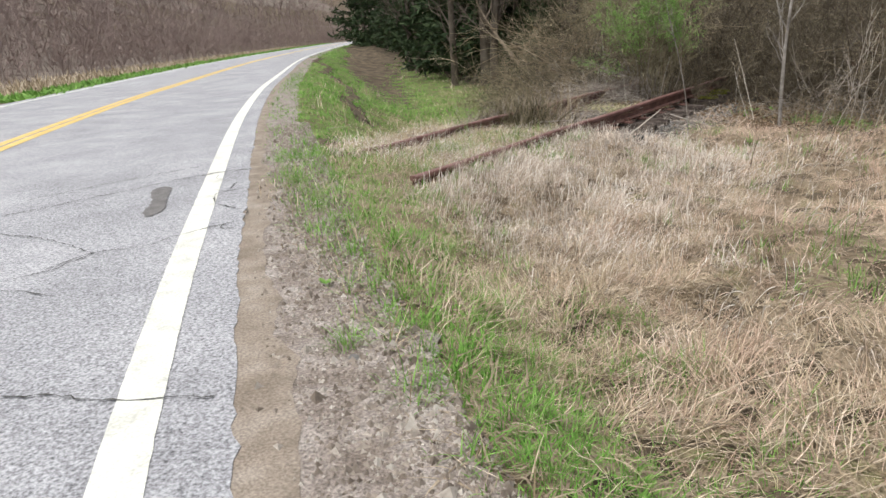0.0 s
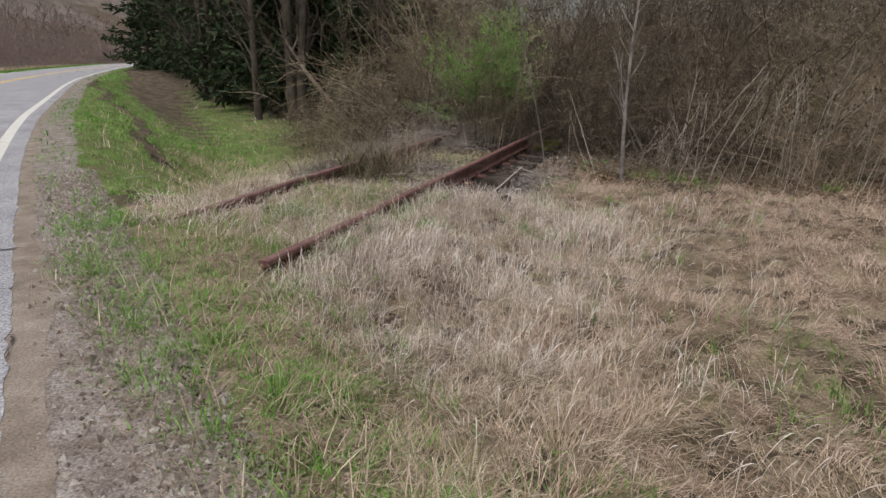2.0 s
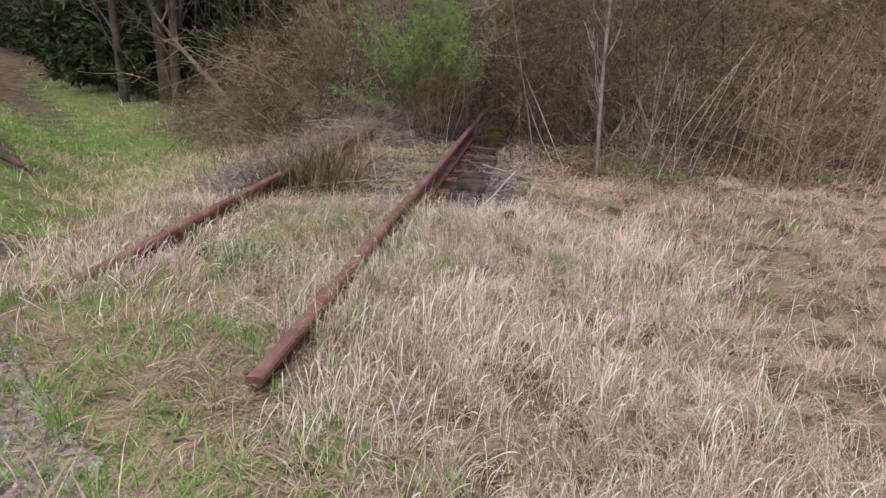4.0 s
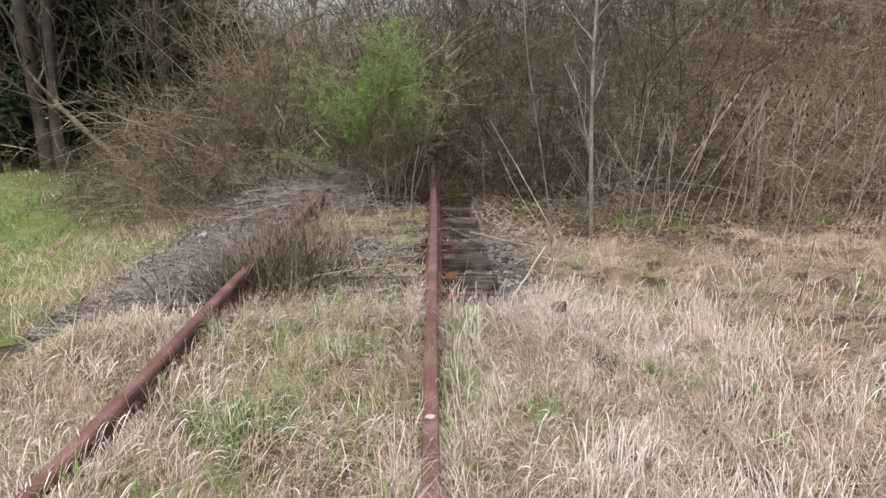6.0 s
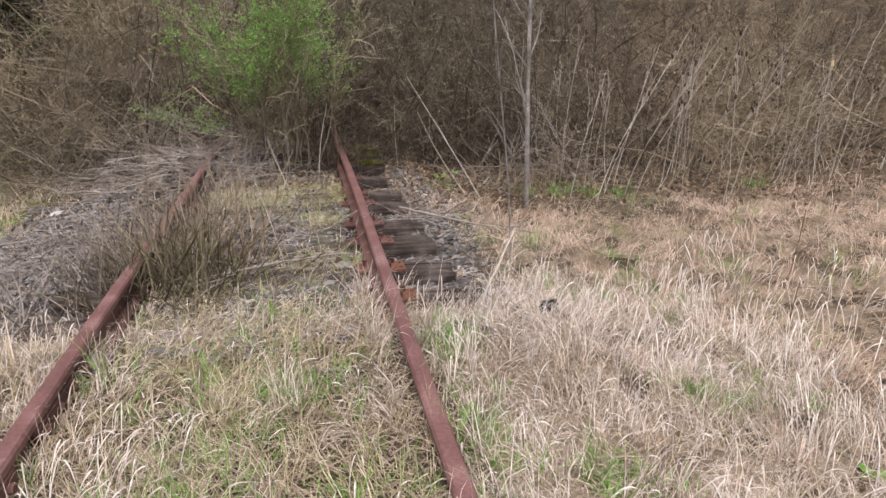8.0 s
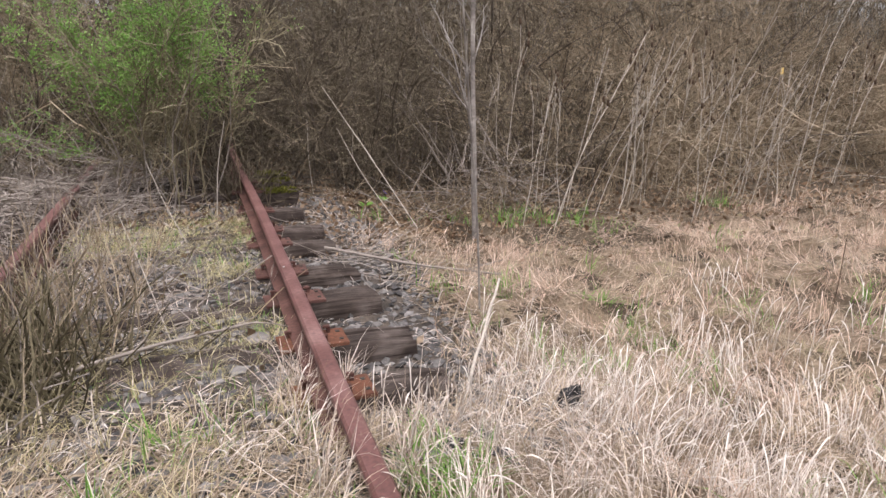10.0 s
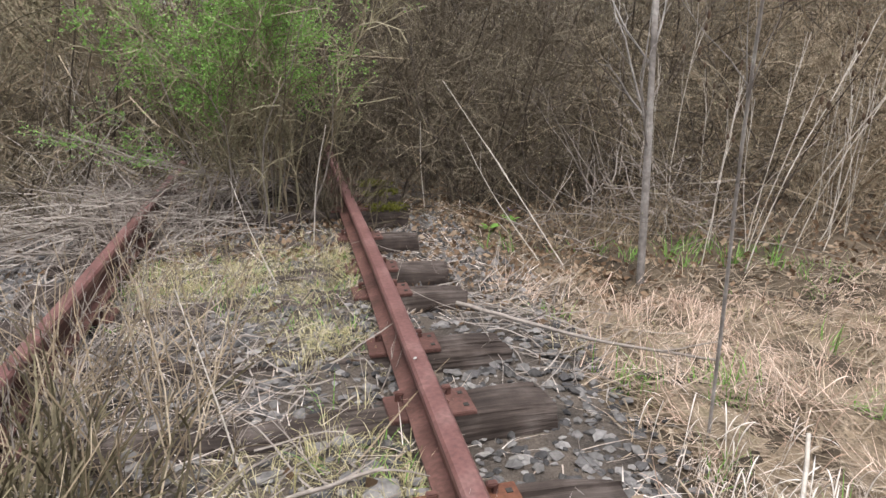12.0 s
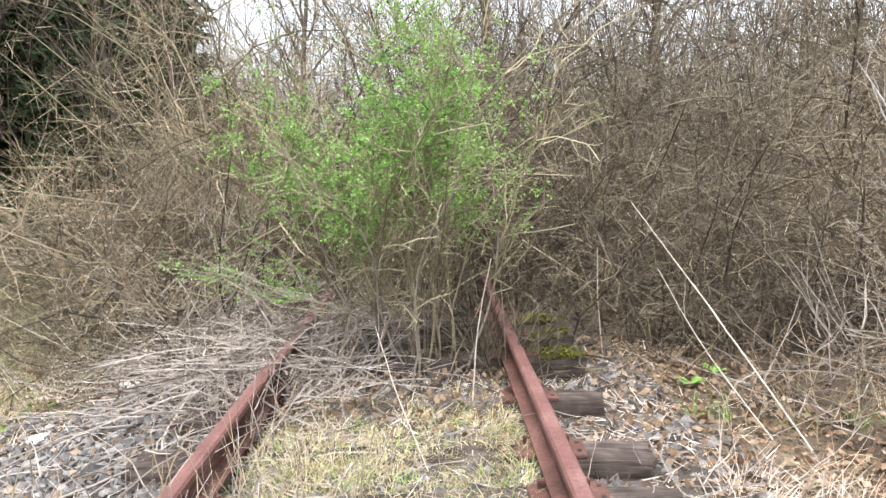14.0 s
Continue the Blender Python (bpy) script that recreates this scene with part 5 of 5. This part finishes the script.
# ---- the leafing shrub between the rails ----
def leafing_shrub():
    r = np.random.default_rng(7)
    base = ground_point(0.12, 8.75)
    holder = thing("leafing_shrub", "shrub with fresh bright green leaves over brown crowded stems", "shrub", at=pose(*base))
    n = 42
    a = r.uniform(0, 6.283, n)
    tilt = np.abs(r.normal(0.15, 0.34, n))
    start = np.c_[r.normal(0, 0.26, n), r.normal(0, 0.2, n), np.full(n, -0.05)]
    st = wander(r, start, np.stack([np.cos(a) * np.sin(tilt), np.sin(a) * np.sin(tilt) * 0.42, np.cos(tilt)], 1), r.uniform(1.5, 2.8, n), 9, 0.15, 0.02)
    for i in range(n):
        piece("stem", mesh_of("stem", *tubes(st[i:i + 1], taper(r.uniform(0.004, 0.0105), 0.0022, 1, 9), 5), None, (M_SUNTWIG, M_GREY, M_TWIG, M_HAZEL)[i % 4], True), holder)
    tw = sprout(r, st, 640, 0.25, 1.0, 0.5, 5, 1.0, 0.25)
    sb = sprout(r, tw, 3400, 0.15, 1.0, 0.2, 3, 1.0, 0.25)
    branchwork("fine_branchwork", [(tw, 0.0035, 0.0018), (sb, 0.002, 0.0012)], M_HAZEL, holder)
    m = 100000
    p, _ = along(sb, r.integers(0, len(sb), m), r.uniform(0.1, 1, m))
    inside = ((p[:, 0] + 0.1) / 1.15) ** 2 + (p[:, 1] / 1.0) ** 2 + ((p[:, 2] - 1.8) / 0.95) ** 2
    lumps = 1.5 * bumps(p[:, 0] * 3.6 + 3, p[:, 2] * 2.6 + 2 * p[:, 1]) + 0.85 - 0.9 * inside
    p = p[(r.uniform(0, 1, m) < 0.85 * sstep(-0.1, 0.95, lumps)) & (p[:, 2] > 0.55)]
    tagged(piece("foliage", mesh_of("foliage", *leaves(r, p + r.normal(0, 0.012, p.shape), 0.0195, 0.36), None, M_LEAF), holder, "small fresh green leaves"), "", "", "", "stuff")
    # a low side branch that leafs towards the heap of twigs
    lb = wander(r, np.array([[-0.2, -0.05, 0.35]] * 3), np.array([[-1, -0.1, 0.45], [-1, -0.3, 0.35], [-1, 0.15, 0.5]]), np.array([1.3, 1.4, 1.2]), 7, 0.08, 0.03)
    tw2 = sprout(r, lb, 70, 0.35, 1.0, 0.3, 4, 0.8, 0.2)
    branchwork("side_branch", [(lb, 0.006, 0.002), (tw2, 0.002, 0.001)], M_GREY, holder)
    p, _ = along(tw2, r.integers(0, 70, 1700), r.uniform(0.1, 1, 1700))
    tagged(piece("foliage", mesh_of("foliage_low", *leaves(r, p, 0.018), None, M_LEAF), holder), "", "", "", "stuff")


leafing_shrub()


# ---- saplings and stalks ----
def sapling(name, label, path, r0, r1, mat, limbs, seed, llen, lo=0.25):
    r = np.random.default_rng(seed)
    base = ground_point(path[0][0], path[0][1])
    holder = thing(name, label, "sapling", at=pose(*base))
    pts = spline(path, 0.25)
    pts = np.concatenate([pts[:1] - np.array([0, 0, 0.15]), pts]) - base
    k = len(pts)
    rad = np.linspace(r0, r1, k)[None] * (1 + r.normal(0, 0.05, (1, k)))
    piece("trunk", mesh_of("trunk", *tubes(pts[None], rad, 8), None, mat, True), holder)
    lb = sprout(r, pts[None], limbs, lo, 1.0, llen, 6, 0.85, 0.13, -0.03, 0.45)
    for i in range(limbs):
        piece("limb", mesh_of("limb", *tubes(lb[i:i + 1], taper(r0 * 0.3, r0 * 0.09, 1, 6), 5), None, mat, True), holder)
    tw = sprout(r, lb, limbs * 6, 0.2, 1.0, llen * 0.3, 4, 0.8, 0.22)
    branchwork("fine_branchwork", [(tw, r0 * 0.09, r0 * 0.05)], mat, holder)
    return holder


gz = float(ground_z(np.array([2.62]), np.array([7.14]))[0])
sapling("sapling", "pale grey bare sapling with upswept limbs", [(2.62, 7.14, gz), (2.6, 7.13, 0.5), (2.6, 7.16, 1.1), (2.63, 7.24, 1.9), (2.7, 7.36, 2.8), (2.76, 7.46, 3.8)], 0.03, 0.008, M_BARK, 18, 5, 0.8, 0.27)
gz = float(ground_z(np.array([1.83]), np.array([5.15]))[0])
sapling("sapling", "thin dark bare sapling beside the ballast", [(1.83, 5.15, gz), (1.78, 5.08, 0.4), (1.68, 4.95, 1.0), (1.55, 4.75, 1.7), (1.5, 4.7, 2.3)], 0.0075, 0.004, M_BARK, 7, 9, 0.45, 0.4)


def stick(name, label, path, r0, r1, mat, seed, twigs=0):
    r = np.random.default_rng(seed)
    pts = spline(path, 0.08)
    base = pts[0].copy()
    holder = thing(name, label, "stick", at=pose(*base))
    pts = pts - base
    pts[1:-1] += r.normal(0, r0 * 0.2, (len(pts) - 2, 3))
    k = len(pts)
    piece("shaft", mesh_of("shaft", *tubes(pts[None], np.linspace(r0, r1, k)[None], 6), None, mat, True), holder)
    for i in range(twigs):
        t = sprout(r, pts[None], 1, 0.4, 0.98, 0.22, 4, 0.5, 0.1)
        piece("twig", mesh_of("twig", *tubes(t, taper(r0 * 0.4, r0 * 0.2, 1, 4), 4), None, mat), holder)
    return holder


stick("leaning_stick", "bleached dead cane leaning over the ties", [(2.18, 7.45, -0.24), (1.88, 7.93, 0.36), (1.54, 8.47, 1.01)], 0.0055, 0.003, M_PALE, 1, 3)
stick("leaning_stick", "thin dead cane leaning beside the rail", [(2.05, 7.6, -0.24), (1.8, 7.95, 0.2), (1.62, 8.2, 0.62)], 0.0045, 0.002, M_PALE, 2, 1)
stick("white_stick", "white weathered stick propped in the dry grass", [(1.28, 4.03, -0.1), (1.46, 4.26, 0.08), (1.65, 4.49, 0.27)], 0.009, 0.006, M_PALE, 3, 0)
stick("dead_reed", "bent pale reed standing by the rail end", [(0.45, 7.95, -0.1), (0.5, 8.0, 0.35), (0.59, 8.03, 0.75)], 0.005, 0.003, M_PALE, 4)
stick("dead_reed", "upright pale reed beside the ties", [(1.5, 9.1, -0.2), (1.48, 9.15, 0.2), (1.49, 9.2, 0.63)], 0.005, 0.003, M_PALE, 5)
stick("dead_reed", "pale reed leaning in the dry grass between the rails", [(0.2, 7.1, -0.1), (0.06, 7.3, 0.2), (-0.05, 7.5, 0.5)], 0.004, 0.002, M_PALE, 6)
stick("dead_reed", "thin pale reed standing between the ties", [(0.15, 5.0, -0.1), (0.05, 5.15, 0.25), (-0.05, 5.3, 0.55)], 0.004, 0.002, M_PALE, 7)
stick("dark_stem", "dark dead weed stem in the tan grass", [(3.6, 4.3, -0.25), (3.66, 4.32, 0.0), (3.72, 4.36, 0.3)], 0.0035, 0.002, M_SEED, 8)
stick("dark_stem", "dark dead weed stem in the tan grass", [(3.0, 3.5, -0.25), (3.02, 3.52, -0.05), (3.06, 3.54, 0.12)], 0.0035, 0.002, M_SEED, 9)
stick("fallen_branch", "long grey fallen branch lying across the ties", [(-0.55, 4.55, 0.0), (-0.05, 4.75, 0.04), (0.55, 4.95, 0.03)], 0.012, 0.006, M_GREY, 10, 4)
stick("fallen_branch", "grey fallen branch beside the ballast", [(1.15, 6.45, -0.05), (1.7, 5.9, -0.08), (2.2, 5.65, -0.13)], 0.012, 0.006, M_GREY, 11, 4)
stick("fallen_branch", "grey fallen branch on the stone shoulder", [(-2.6, 7.2, -0.4), (-1.9, 7.0, -0.25), (-1.2, 7.15, -0.05)], 0.012, 0.006, M_GREY, 12, 3)


def teasel(seed, height, lean, head):
    r = np.random.default_rng(seed)
    label = "bleached dead teasel stalk with dark seed heads" if head else "bleached leafless weed stalk leaning at the thicket"
    holder = thing("teasel_stalk" if head else "weed_stalk", label, "dead stalk", "stalks along the thicket")
    p = wander(r, np.array([[0, 0, -0.05]]), np.array([[lean, r.normal(0, 0.08), 1.0]]), np.array([height]), 9, 0.085, 0.012)
    piece("stalk", mesh_of("stalk", *tubes(p, taper(0.0048, 0.0025, 1, 9), 5), None, M_PALE), holder)
    br = sprout(r, p, 5 if head else 3, 0.5, 0.95, 0.35, 4, 0.45, 0.1, 0, 0.5)
    for i in range(len(br)):
        b = piece("side_stem", mesh_of("side_stem", *tubes(br[i:i + 1], taper(0.003, 0.002, 1, 4), 4), None, M_PALE), holder)
        if head:
            bm = bmesh.new()
            tip = br[i, -1]
            bmesh.ops.create_icosphere(bm, subdivisions=2, radius=1, matrix=Matrix.Translation(tip) @ Matrix.Diagonal((0.014, 0.014, 0.032, 1)))
            part("seed_head", bm, M_SEED, b, "dark bristly seed head")
    return holder


STALKS = [teasel(i, 1.55 + 0.25 * (i % 3), 0.12 + 0.11 * (i % 4), i % 2 == 0) for i in range(6)]
r = random.Random(12)
spots = [(3.5, 7.7, 0.8), (3.62, 7.4, 0.85), (4.0, 7.37, 0.9), (4.24, 7.33, 0.8), (4.84, 6.95, 0.95), (5.0, 7.08, 1.0)]
spots += [(r.uniform(3.1, 7.8) if k < 26 else r.uniform(4.8, 8.2), 0, r.uniform(0.55, 1.15)) for k in range(40)]
for i, (x, y, s) in enumerate(spots[6:]):
    y = 7.2 + r.uniform(-0.2, 1.2) + 0.05 * (x - 3)
    place(STALKS[i % 6], x, y, s, r.uniform(-50, 45))
for src, (x, y, s) in zip(STALKS, spots):
    src.matrix_basis = pose(*ground_point(x, y))
    src.scale = (s, s, s)


# ---- heaps of dead stems ----
def heap(name, label, x, y, n, rx, ry, height, length, mat, seed, upright=False, r0=0.004, rise=0.18):
    r = np.random.default_rng(seed)
    base = ground_point(x, y)
    holder = thing(name, label, "dead brush", at=pose(*base))
    c = np.c_[r.normal(0, rx, n), r.normal(0, ry, n)]
    top = height * np.exp(-(c[:, 0] / (1.6 * rx)) ** 2 - (c[:, 1] / (1.6 * ry)) ** 2)
    z = np.zeros(n) - 0.03 if upright else r.uniform(0, 1, n) * top
    z = z + ground_z(c[:, 0] + x, c[:, 1] + y) - base[2]
    a = r.uniform(0, 6.283, n)
    el = np.abs(r.normal(0.95, 0.35, n)) if upright else r.normal(rise - 0.18, rise, n)
    way = np.stack([np.cos(a) * np.cos(el), np.sin(a) * np.cos(el), np.sin(el)], 1)
    p = wander(r, np.c_[c, z], way, length * r.uniform(0.4, 1.3, n), 6, 0.13, 0.01 if upright else 0.0)
    tw = sprout(r, p, n * 2, 0.2, 1.0, length * 0.3, 3, 0.7, 0.2)
    for i in range(18):
        piece("branch", mesh_of("branch", *tubes(p[i:i + 1], taper(r0 * 1.35, r0 * 0.5, 1, 6), 5), None, mat), holder)
    p = p[18:]
    branchwork("branchwork", [(p, r0, r0 * 0.45), (tw, r0 * 0.5, r0 * 0.3)], mat, holder)


heap("dead_weed_clump", "clump of grey-brown dead weed stems over the rail", -1.0, 4.9, 260, 0.28, 0.45, 0.3, 0.45, M_GREY, 1, True, 0.004)
heap("dead_weed_clump", "clump of olive-brown dead weeds beside the rail", -0.54, 4.75, 420, 0.22, 0.26, 0.3, 0.45, M_OLIVE, 2, True, 0.005)
heap("dead_weed_clump", "thin dead weeds standing between the rails", -0.52, 5.4, 230, 0.3, 0.45, 0.3, 0.65, M_SUNTWIG, 6, True, 0.0028)
heap("dead_weed_clump", "tangle of grey dead weeds burying the rail", -0.85, 5.85, 260, 0.25, 0.45, 0.3, 0.45, M_GREY, 14, True, 0.003)
heap("brush_pile", "heap of fallen grey twigs over the rail", -0.98, 8.3, 420, 0.4, 0.6, 0.45, 0.8, M_GREY, 3, False, 0.0042)
heap("brush_pile", "thick heap of fallen twigs burying the rail", -0.78, 9.15, 280, 0.3, 0.5, 0.55, 0.75, M_GREY, 18, False, 0.0042, 0.3)
heap("brush_pile", "heap of fallen twigs under the leafing shrub", -1.7, 9.5, 300, 0.7, 0.5, 0.4, 0.85, M_GREY, 4, False, 0.004)
heap("dead_weed_clump", "dark dead stems crowding over the rail under the shrub", 0.68, 8.85, 150, 0.14, 0.22, 0.3, 0.6, M_TWIG, 17, True, 0.0045)
heap("twig_litter", "grey dead stems lying on the stone shoulder", -1.75, 5.6, 700, 0.5, 1.05, 0.14, 0.55, M_GREY, 5, False, 0.0031)
heap("twig_litter", "fine grey twigs scattered over ties and ballast", 1.5, 6.6, 240, 0.32, 0.8, 0.06, 0.45, M_GREY, 7, False, 0.0028)
heap("twig_litter", "fine grey twigs scattered between the rails", 0.0, 6.0, 420, 0.4, 1.0, 0.05, 0.45, M_GREY, 8, False, 0.003)
heap("dead_weed_clump", "mound of pale olive dead vines and grass below the thicket", -3.2, 10.2, 220, 0.75, 0.5, 0.3, 0.65, M_SUNTWIG, 15, True, 0.0032)
heap("brush_pile", "tangle of pale arching dead canes beside the shrub", -2.1, 10.6, 200, 0.6, 0.4, 0.7, 1.1, M_PALE, 16, False, 0.0034, 0.6)
heap("dead_weed_clump", "tan dead grass and weeds beside the mossy ties", 2.8, 8.1, 150, 0.45, 0.35, 0.3, 0.5, M_SUNTWIG, 9, True, 0.0025)
heap("dead_weed_clump", "pale dead stems crowding the thicket's edge", 4.6, 7.9, 80, 1.1, 0.3, 0.3, 0.6, M_SUNTWIG, 10, True, 0.003)
heap("brush_pile", "tangle of grey roots and fallen limbs in the thicket", 3.15, 8.35, 120, 0.45, 0.3, 0.6, 0.95, M_GREY, 11, False, 0.005, 0.5)


heap("dead_weed_clump", "tall pale reeds leaning at the thicket's edge", 7.4, 8.5, 40, 0.9, 0.4, 0.3, 1.3, M_PALE, 12, True, 0.0035)
heap("dead_weed_clump", "bent dead weeds over the buried rail", -0.75, 7.9, 120, 0.25, 0.5, 0.3, 0.6, M_GREY, 13, True, 0.003)


# ---- small things ----
def rock(name, label, x, y, size, mat, seed, dz=0.0):
    p = ground_point(x, y)
    holder = tagged(new(name), label, "rock")
    holder.matrix_basis = pose(p[0], p[1], p[2] + dz)
    bm = bmesh.new()
    bmesh.ops.create_icosphere(bm, subdivisions=3, radius=1)
    for v in bm.verts:
        n = noise.noise(v.co * 1.5 + Vector((seed * 3.1, 0, 0))) * 0.45 + noise.noise(v.co * 4 + Vector((seed, 0, 0))) * 0.15
        v.co = v.co * (1 + n)
        v.co.x, v.co.y, v.co.z = v.co.x * size[0], v.co.y * size[1], v.co.z * size[2]
    part("stone", bm, mat, holder)


rock("rock", "pale limestone lump on the stone shoulder", -2.3, 9.55, (0.1, 0.07, 0.05), M_ROCK, 1)
rock("rock", "pale flat stone beside the ballast", -2.45, 8.6, (0.13, 0.09, 0.04), M_ROCK, 2)
rock("rock", "pale stone in the grass at the road's edge", 2.86, -2.67, (0.045, 0.035, 0.02), M_STONE, 3)


def scrap():
    p = ground_point(1.63, 3.78)
    holder = thing("plastic_scrap", "crumpled scrap of black plastic in the dry grass", "litter", at=pose(p[0], p[1], p[2] + 0.035, 20, 15, 30))
    bm = bmesh.new()
    bmesh.ops.create_icosphere(bm, subdivisions=3, radius=0.066)
    for v in bm.verts:
        v.co = v.co * (1 + 0.5 * noise.noise(v.co * 30)) * (0.65 if v.co.z < 0 else 1.0)
        v.co.y *= 0.6
    part("scrap", bm, M_BLACK, holder)


scrap()


def tag():
    p = ground_point(7.0, 8.2)
    holder = thing("marker_tag", "small yellow plastic tag on a thin stake", "marker", at=pose(*p))
    st = np.array([[[0, 0, -0.1], [0.01, 0, 0.7], [0.02, 0.01, 1.42]]])
    piece("stake", mesh_of("stake", *tubes(st, taper(0.006, 0.005, 1, 3), 5), None, M_GREY), holder)
    bm = bmesh.new()
    box(bm, (0.045, 0.006, 0.075), (0.02, -0.01, 1.38), 0.002)
    part("plate", bm, M_YELLOW, holder, "yellow plastic plate")


tag()


def weed(x, y, n, size, seed, label, mat):
    r = np.random.default_rng(seed)
    p = ground_point(x, y)
    holder = thing("weed", label, "plant", "broad-leaved weeds", at=pose(p[0], p[1], p[2] + 0.03))
    for i in range(n):
        a, e = r.uniform(0, 6.283), r.uniform(0.2, 0.8)
        d = np.array([math.cos(a) * math.cos(e), math.sin(a) * math.cos(e), math.sin(e)])
        s = np.array([-math.sin(a), math.cos(a), 0.0])
        L = size * r.uniform(0.6, 1.2)
        v = [d * 0.1 * L - s * 0.05 * L, d * 0.1 * L + s * 0.05 * L, d * 0.5 * L + s * 0.22 * L, d * 0.8 * L + s * 0.16 * L - np.array([0, 0, 0.03 * L]), d * L - np.array([0, 0, 0.1 * L]), d * 0.8 * L - s * 0.16 * L - np.array([0, 0, 0.03 * L]), d * 0.5 * L - s * 0.22 * L]
        piece("leaf", mesh_of("leaf", v, [(0, 1, 2, 6), (6, 2, 3, 5)], [(5, 3, 4)], mat), holder)


weed(2.48, 2.30, 9, 0.07, 1, "low bright green broad-leaved weed in dry grass", M_GREEN)
weed(2.16, -2.15, 8, 0.05, 2, "small green weed at the gravel's edge", M_GREEN)
weed(1.95, 8.5, 9, 0.1, 3, "green weed among dead leaves by the ties", M_GREEN)
weed(2.2, 8.75, 8, 0.09, 4, "green weed among dead leaves by the ties", M_GREEN)
weed(2.36, 9.18, 6, 0.07, 5, "small violet blossom among dead leaves", M_VIOLET)


# ---- wear of the road ----
def crack(pts, width, seed, label="dark crack across the asphalt"):
    r = np.random.default_rng(seed)
    p = spline(pts, 0.035)
    d = unit(np.gradient(p, axis=0))
    s = np.stack([-d[:, 1], d[:, 0]], 1)
    p = p + s * (np.cumsum(r.normal(0, 0.006, len(p))) * np.sin(np.linspace(0, 3.14, len(p))) + r.normal(0, 0.005, len(p)))[:, None]
    w = (width * r.uniform(0.15, 1.3, len(p)) * (0.4 + 0.6 * np.abs(np.sin(np.arange(len(p)) * 0.31 + seed))))[:, None]
    n = len(p)
    v = np.concatenate([np.c_[p - s * w, np.full(n, 0.1875)], np.c_[p + s * w, np.full(n, 0.1875)]])
    i = np.arange(n - 1)
    piece("crack", mesh_of("crack", v, np.stack([i, i + n, i + n + 1, i + 1], 1), None, M_CRACK), road, label)


CRACKS = [
    ([(1.2, -3.95), (1.88, -3.61), (2.07, -3.48), (2.3, -3.39), (2.48, -3.27), (2.63, -3.19)], 0.006),
    ([(0.42, -2.77), (0.37, -2.45), (0.54, -2.22), (0.53, -1.91), (0.55, -1.74), (0.62, -1.51)], 0.007),
    ([(-0.79, -2.53), (-0.4, -2.44), (0.01, -2.43), (0.37, -2.45)], 0.006),
    ([(0.41, -3.01), (0.45, -2.78), (0.42, -2.6), (0.37, -2.45)], 0.005),
    ([(-1.6, -2.9), (-1.38, -2.05), (-1.38, -1.65), (-1.3, -1.29), (-1.28, -0.74)], 0.008),
    ([(-1.28, -0.74), (-1.2, -0.5), (-1.16, -0.31), (-0.97, -0.06)], 0.014),
    ([(-1.85, -1.86), (-1.76, -1.04), (-1.67, -0.22)], 0.009),
    ([(-0.33, -1.0), (-0.34, -0.86), (-0.23, -0.68)], 0.009),
    ([(-1.07, -0.43), (-0.85, -0.52), (-0.75, -0.41)], 0.006),
    ([(-0.33, -1.0), (-0.13, -1.15), (0.14, -1.25), (0.42, -1.26)], 0.007),
    ([(0.59, -1.61), (0.66, -1.66), (0.75, -1.64)], 0.006),
    ([(0.42, -1.26), (0.5, -1.35), (0.63, -1.47)], 0.006),
    ([(0.57, -3.08), (0.94, -2.97)], 0.005),
    ([(-0.55, -0.6), (-0.45, -0.75), (-0.34, -0.86)], 0.006),
]
for i, (pts, width) in enumerate(CRACKS):
    crack(pts, width, i)
# a worn-out patch, pinched in its middle
patch_mid = [(-0.18, -1.73), (-0.32, -1.59), (-0.5, -1.44), (-0.68, -1.31), (-0.86, -1.19), (-1.0, -1.08), (-1.1, -1.01)]
pm = spline(patch_mid, 0.05)
rr = np.random.default_rng(3)
pd = unit(np.gradient(pm, axis=0))
ps = np.stack([-pd[:, 1], pd[:, 0]], 1)
pu = np.linspace(0, 1, len(pm))
pw = (0.085 * np.sqrt(np.clip(1 - (2 * pu - 1) ** 6, 0.05, 1)) * (1 - 0.4 * np.exp(-((pu - 0.45) / 0.12) ** 2)) * (1 + rr.normal(0, 0.12, len(pm))))[:, None]
pn = len(pm)
pi = np.arange(pn - 1)
piece("patch", mesh_of("patch", np.concatenate([np.c_[pm - ps * pw, np.full(pn, 0.1865)], np.c_[pm + ps * pw, np.full(pn, 0.1865)]]), np.stack([pi, pi + pn, pi + pn + 1, pi + 1], 1), None, M_PATCH), road, "small dark worn patch in the asphalt")

# loose grit on the shoulder
s = rng.uniform(0, 1, 28000)
near = np.where((ROAD[:, 0] > -4) & (ROAD[:, 0] < 6))[0]
k = near[(s * len(near)).astype(int)]
off = 0.4 + 0.72 * rng.beta(2.4, 1.3, 28000)
a = ROAD[k] + RNOR[k] * off[:, None] + rng.normal(0, 0.1, (28000, 1)) * RTAN[k]
v, t = pebbles(rng, lay(a, 0.011), rng.gamma(2.5, 0.0034, len(a)) + 0.003, 0.9, True)
stuff("grit", mesh_of("grit", v, None, t, M_GRIT), "loose pale grit and pebbles on the road shoulder", "gravel")
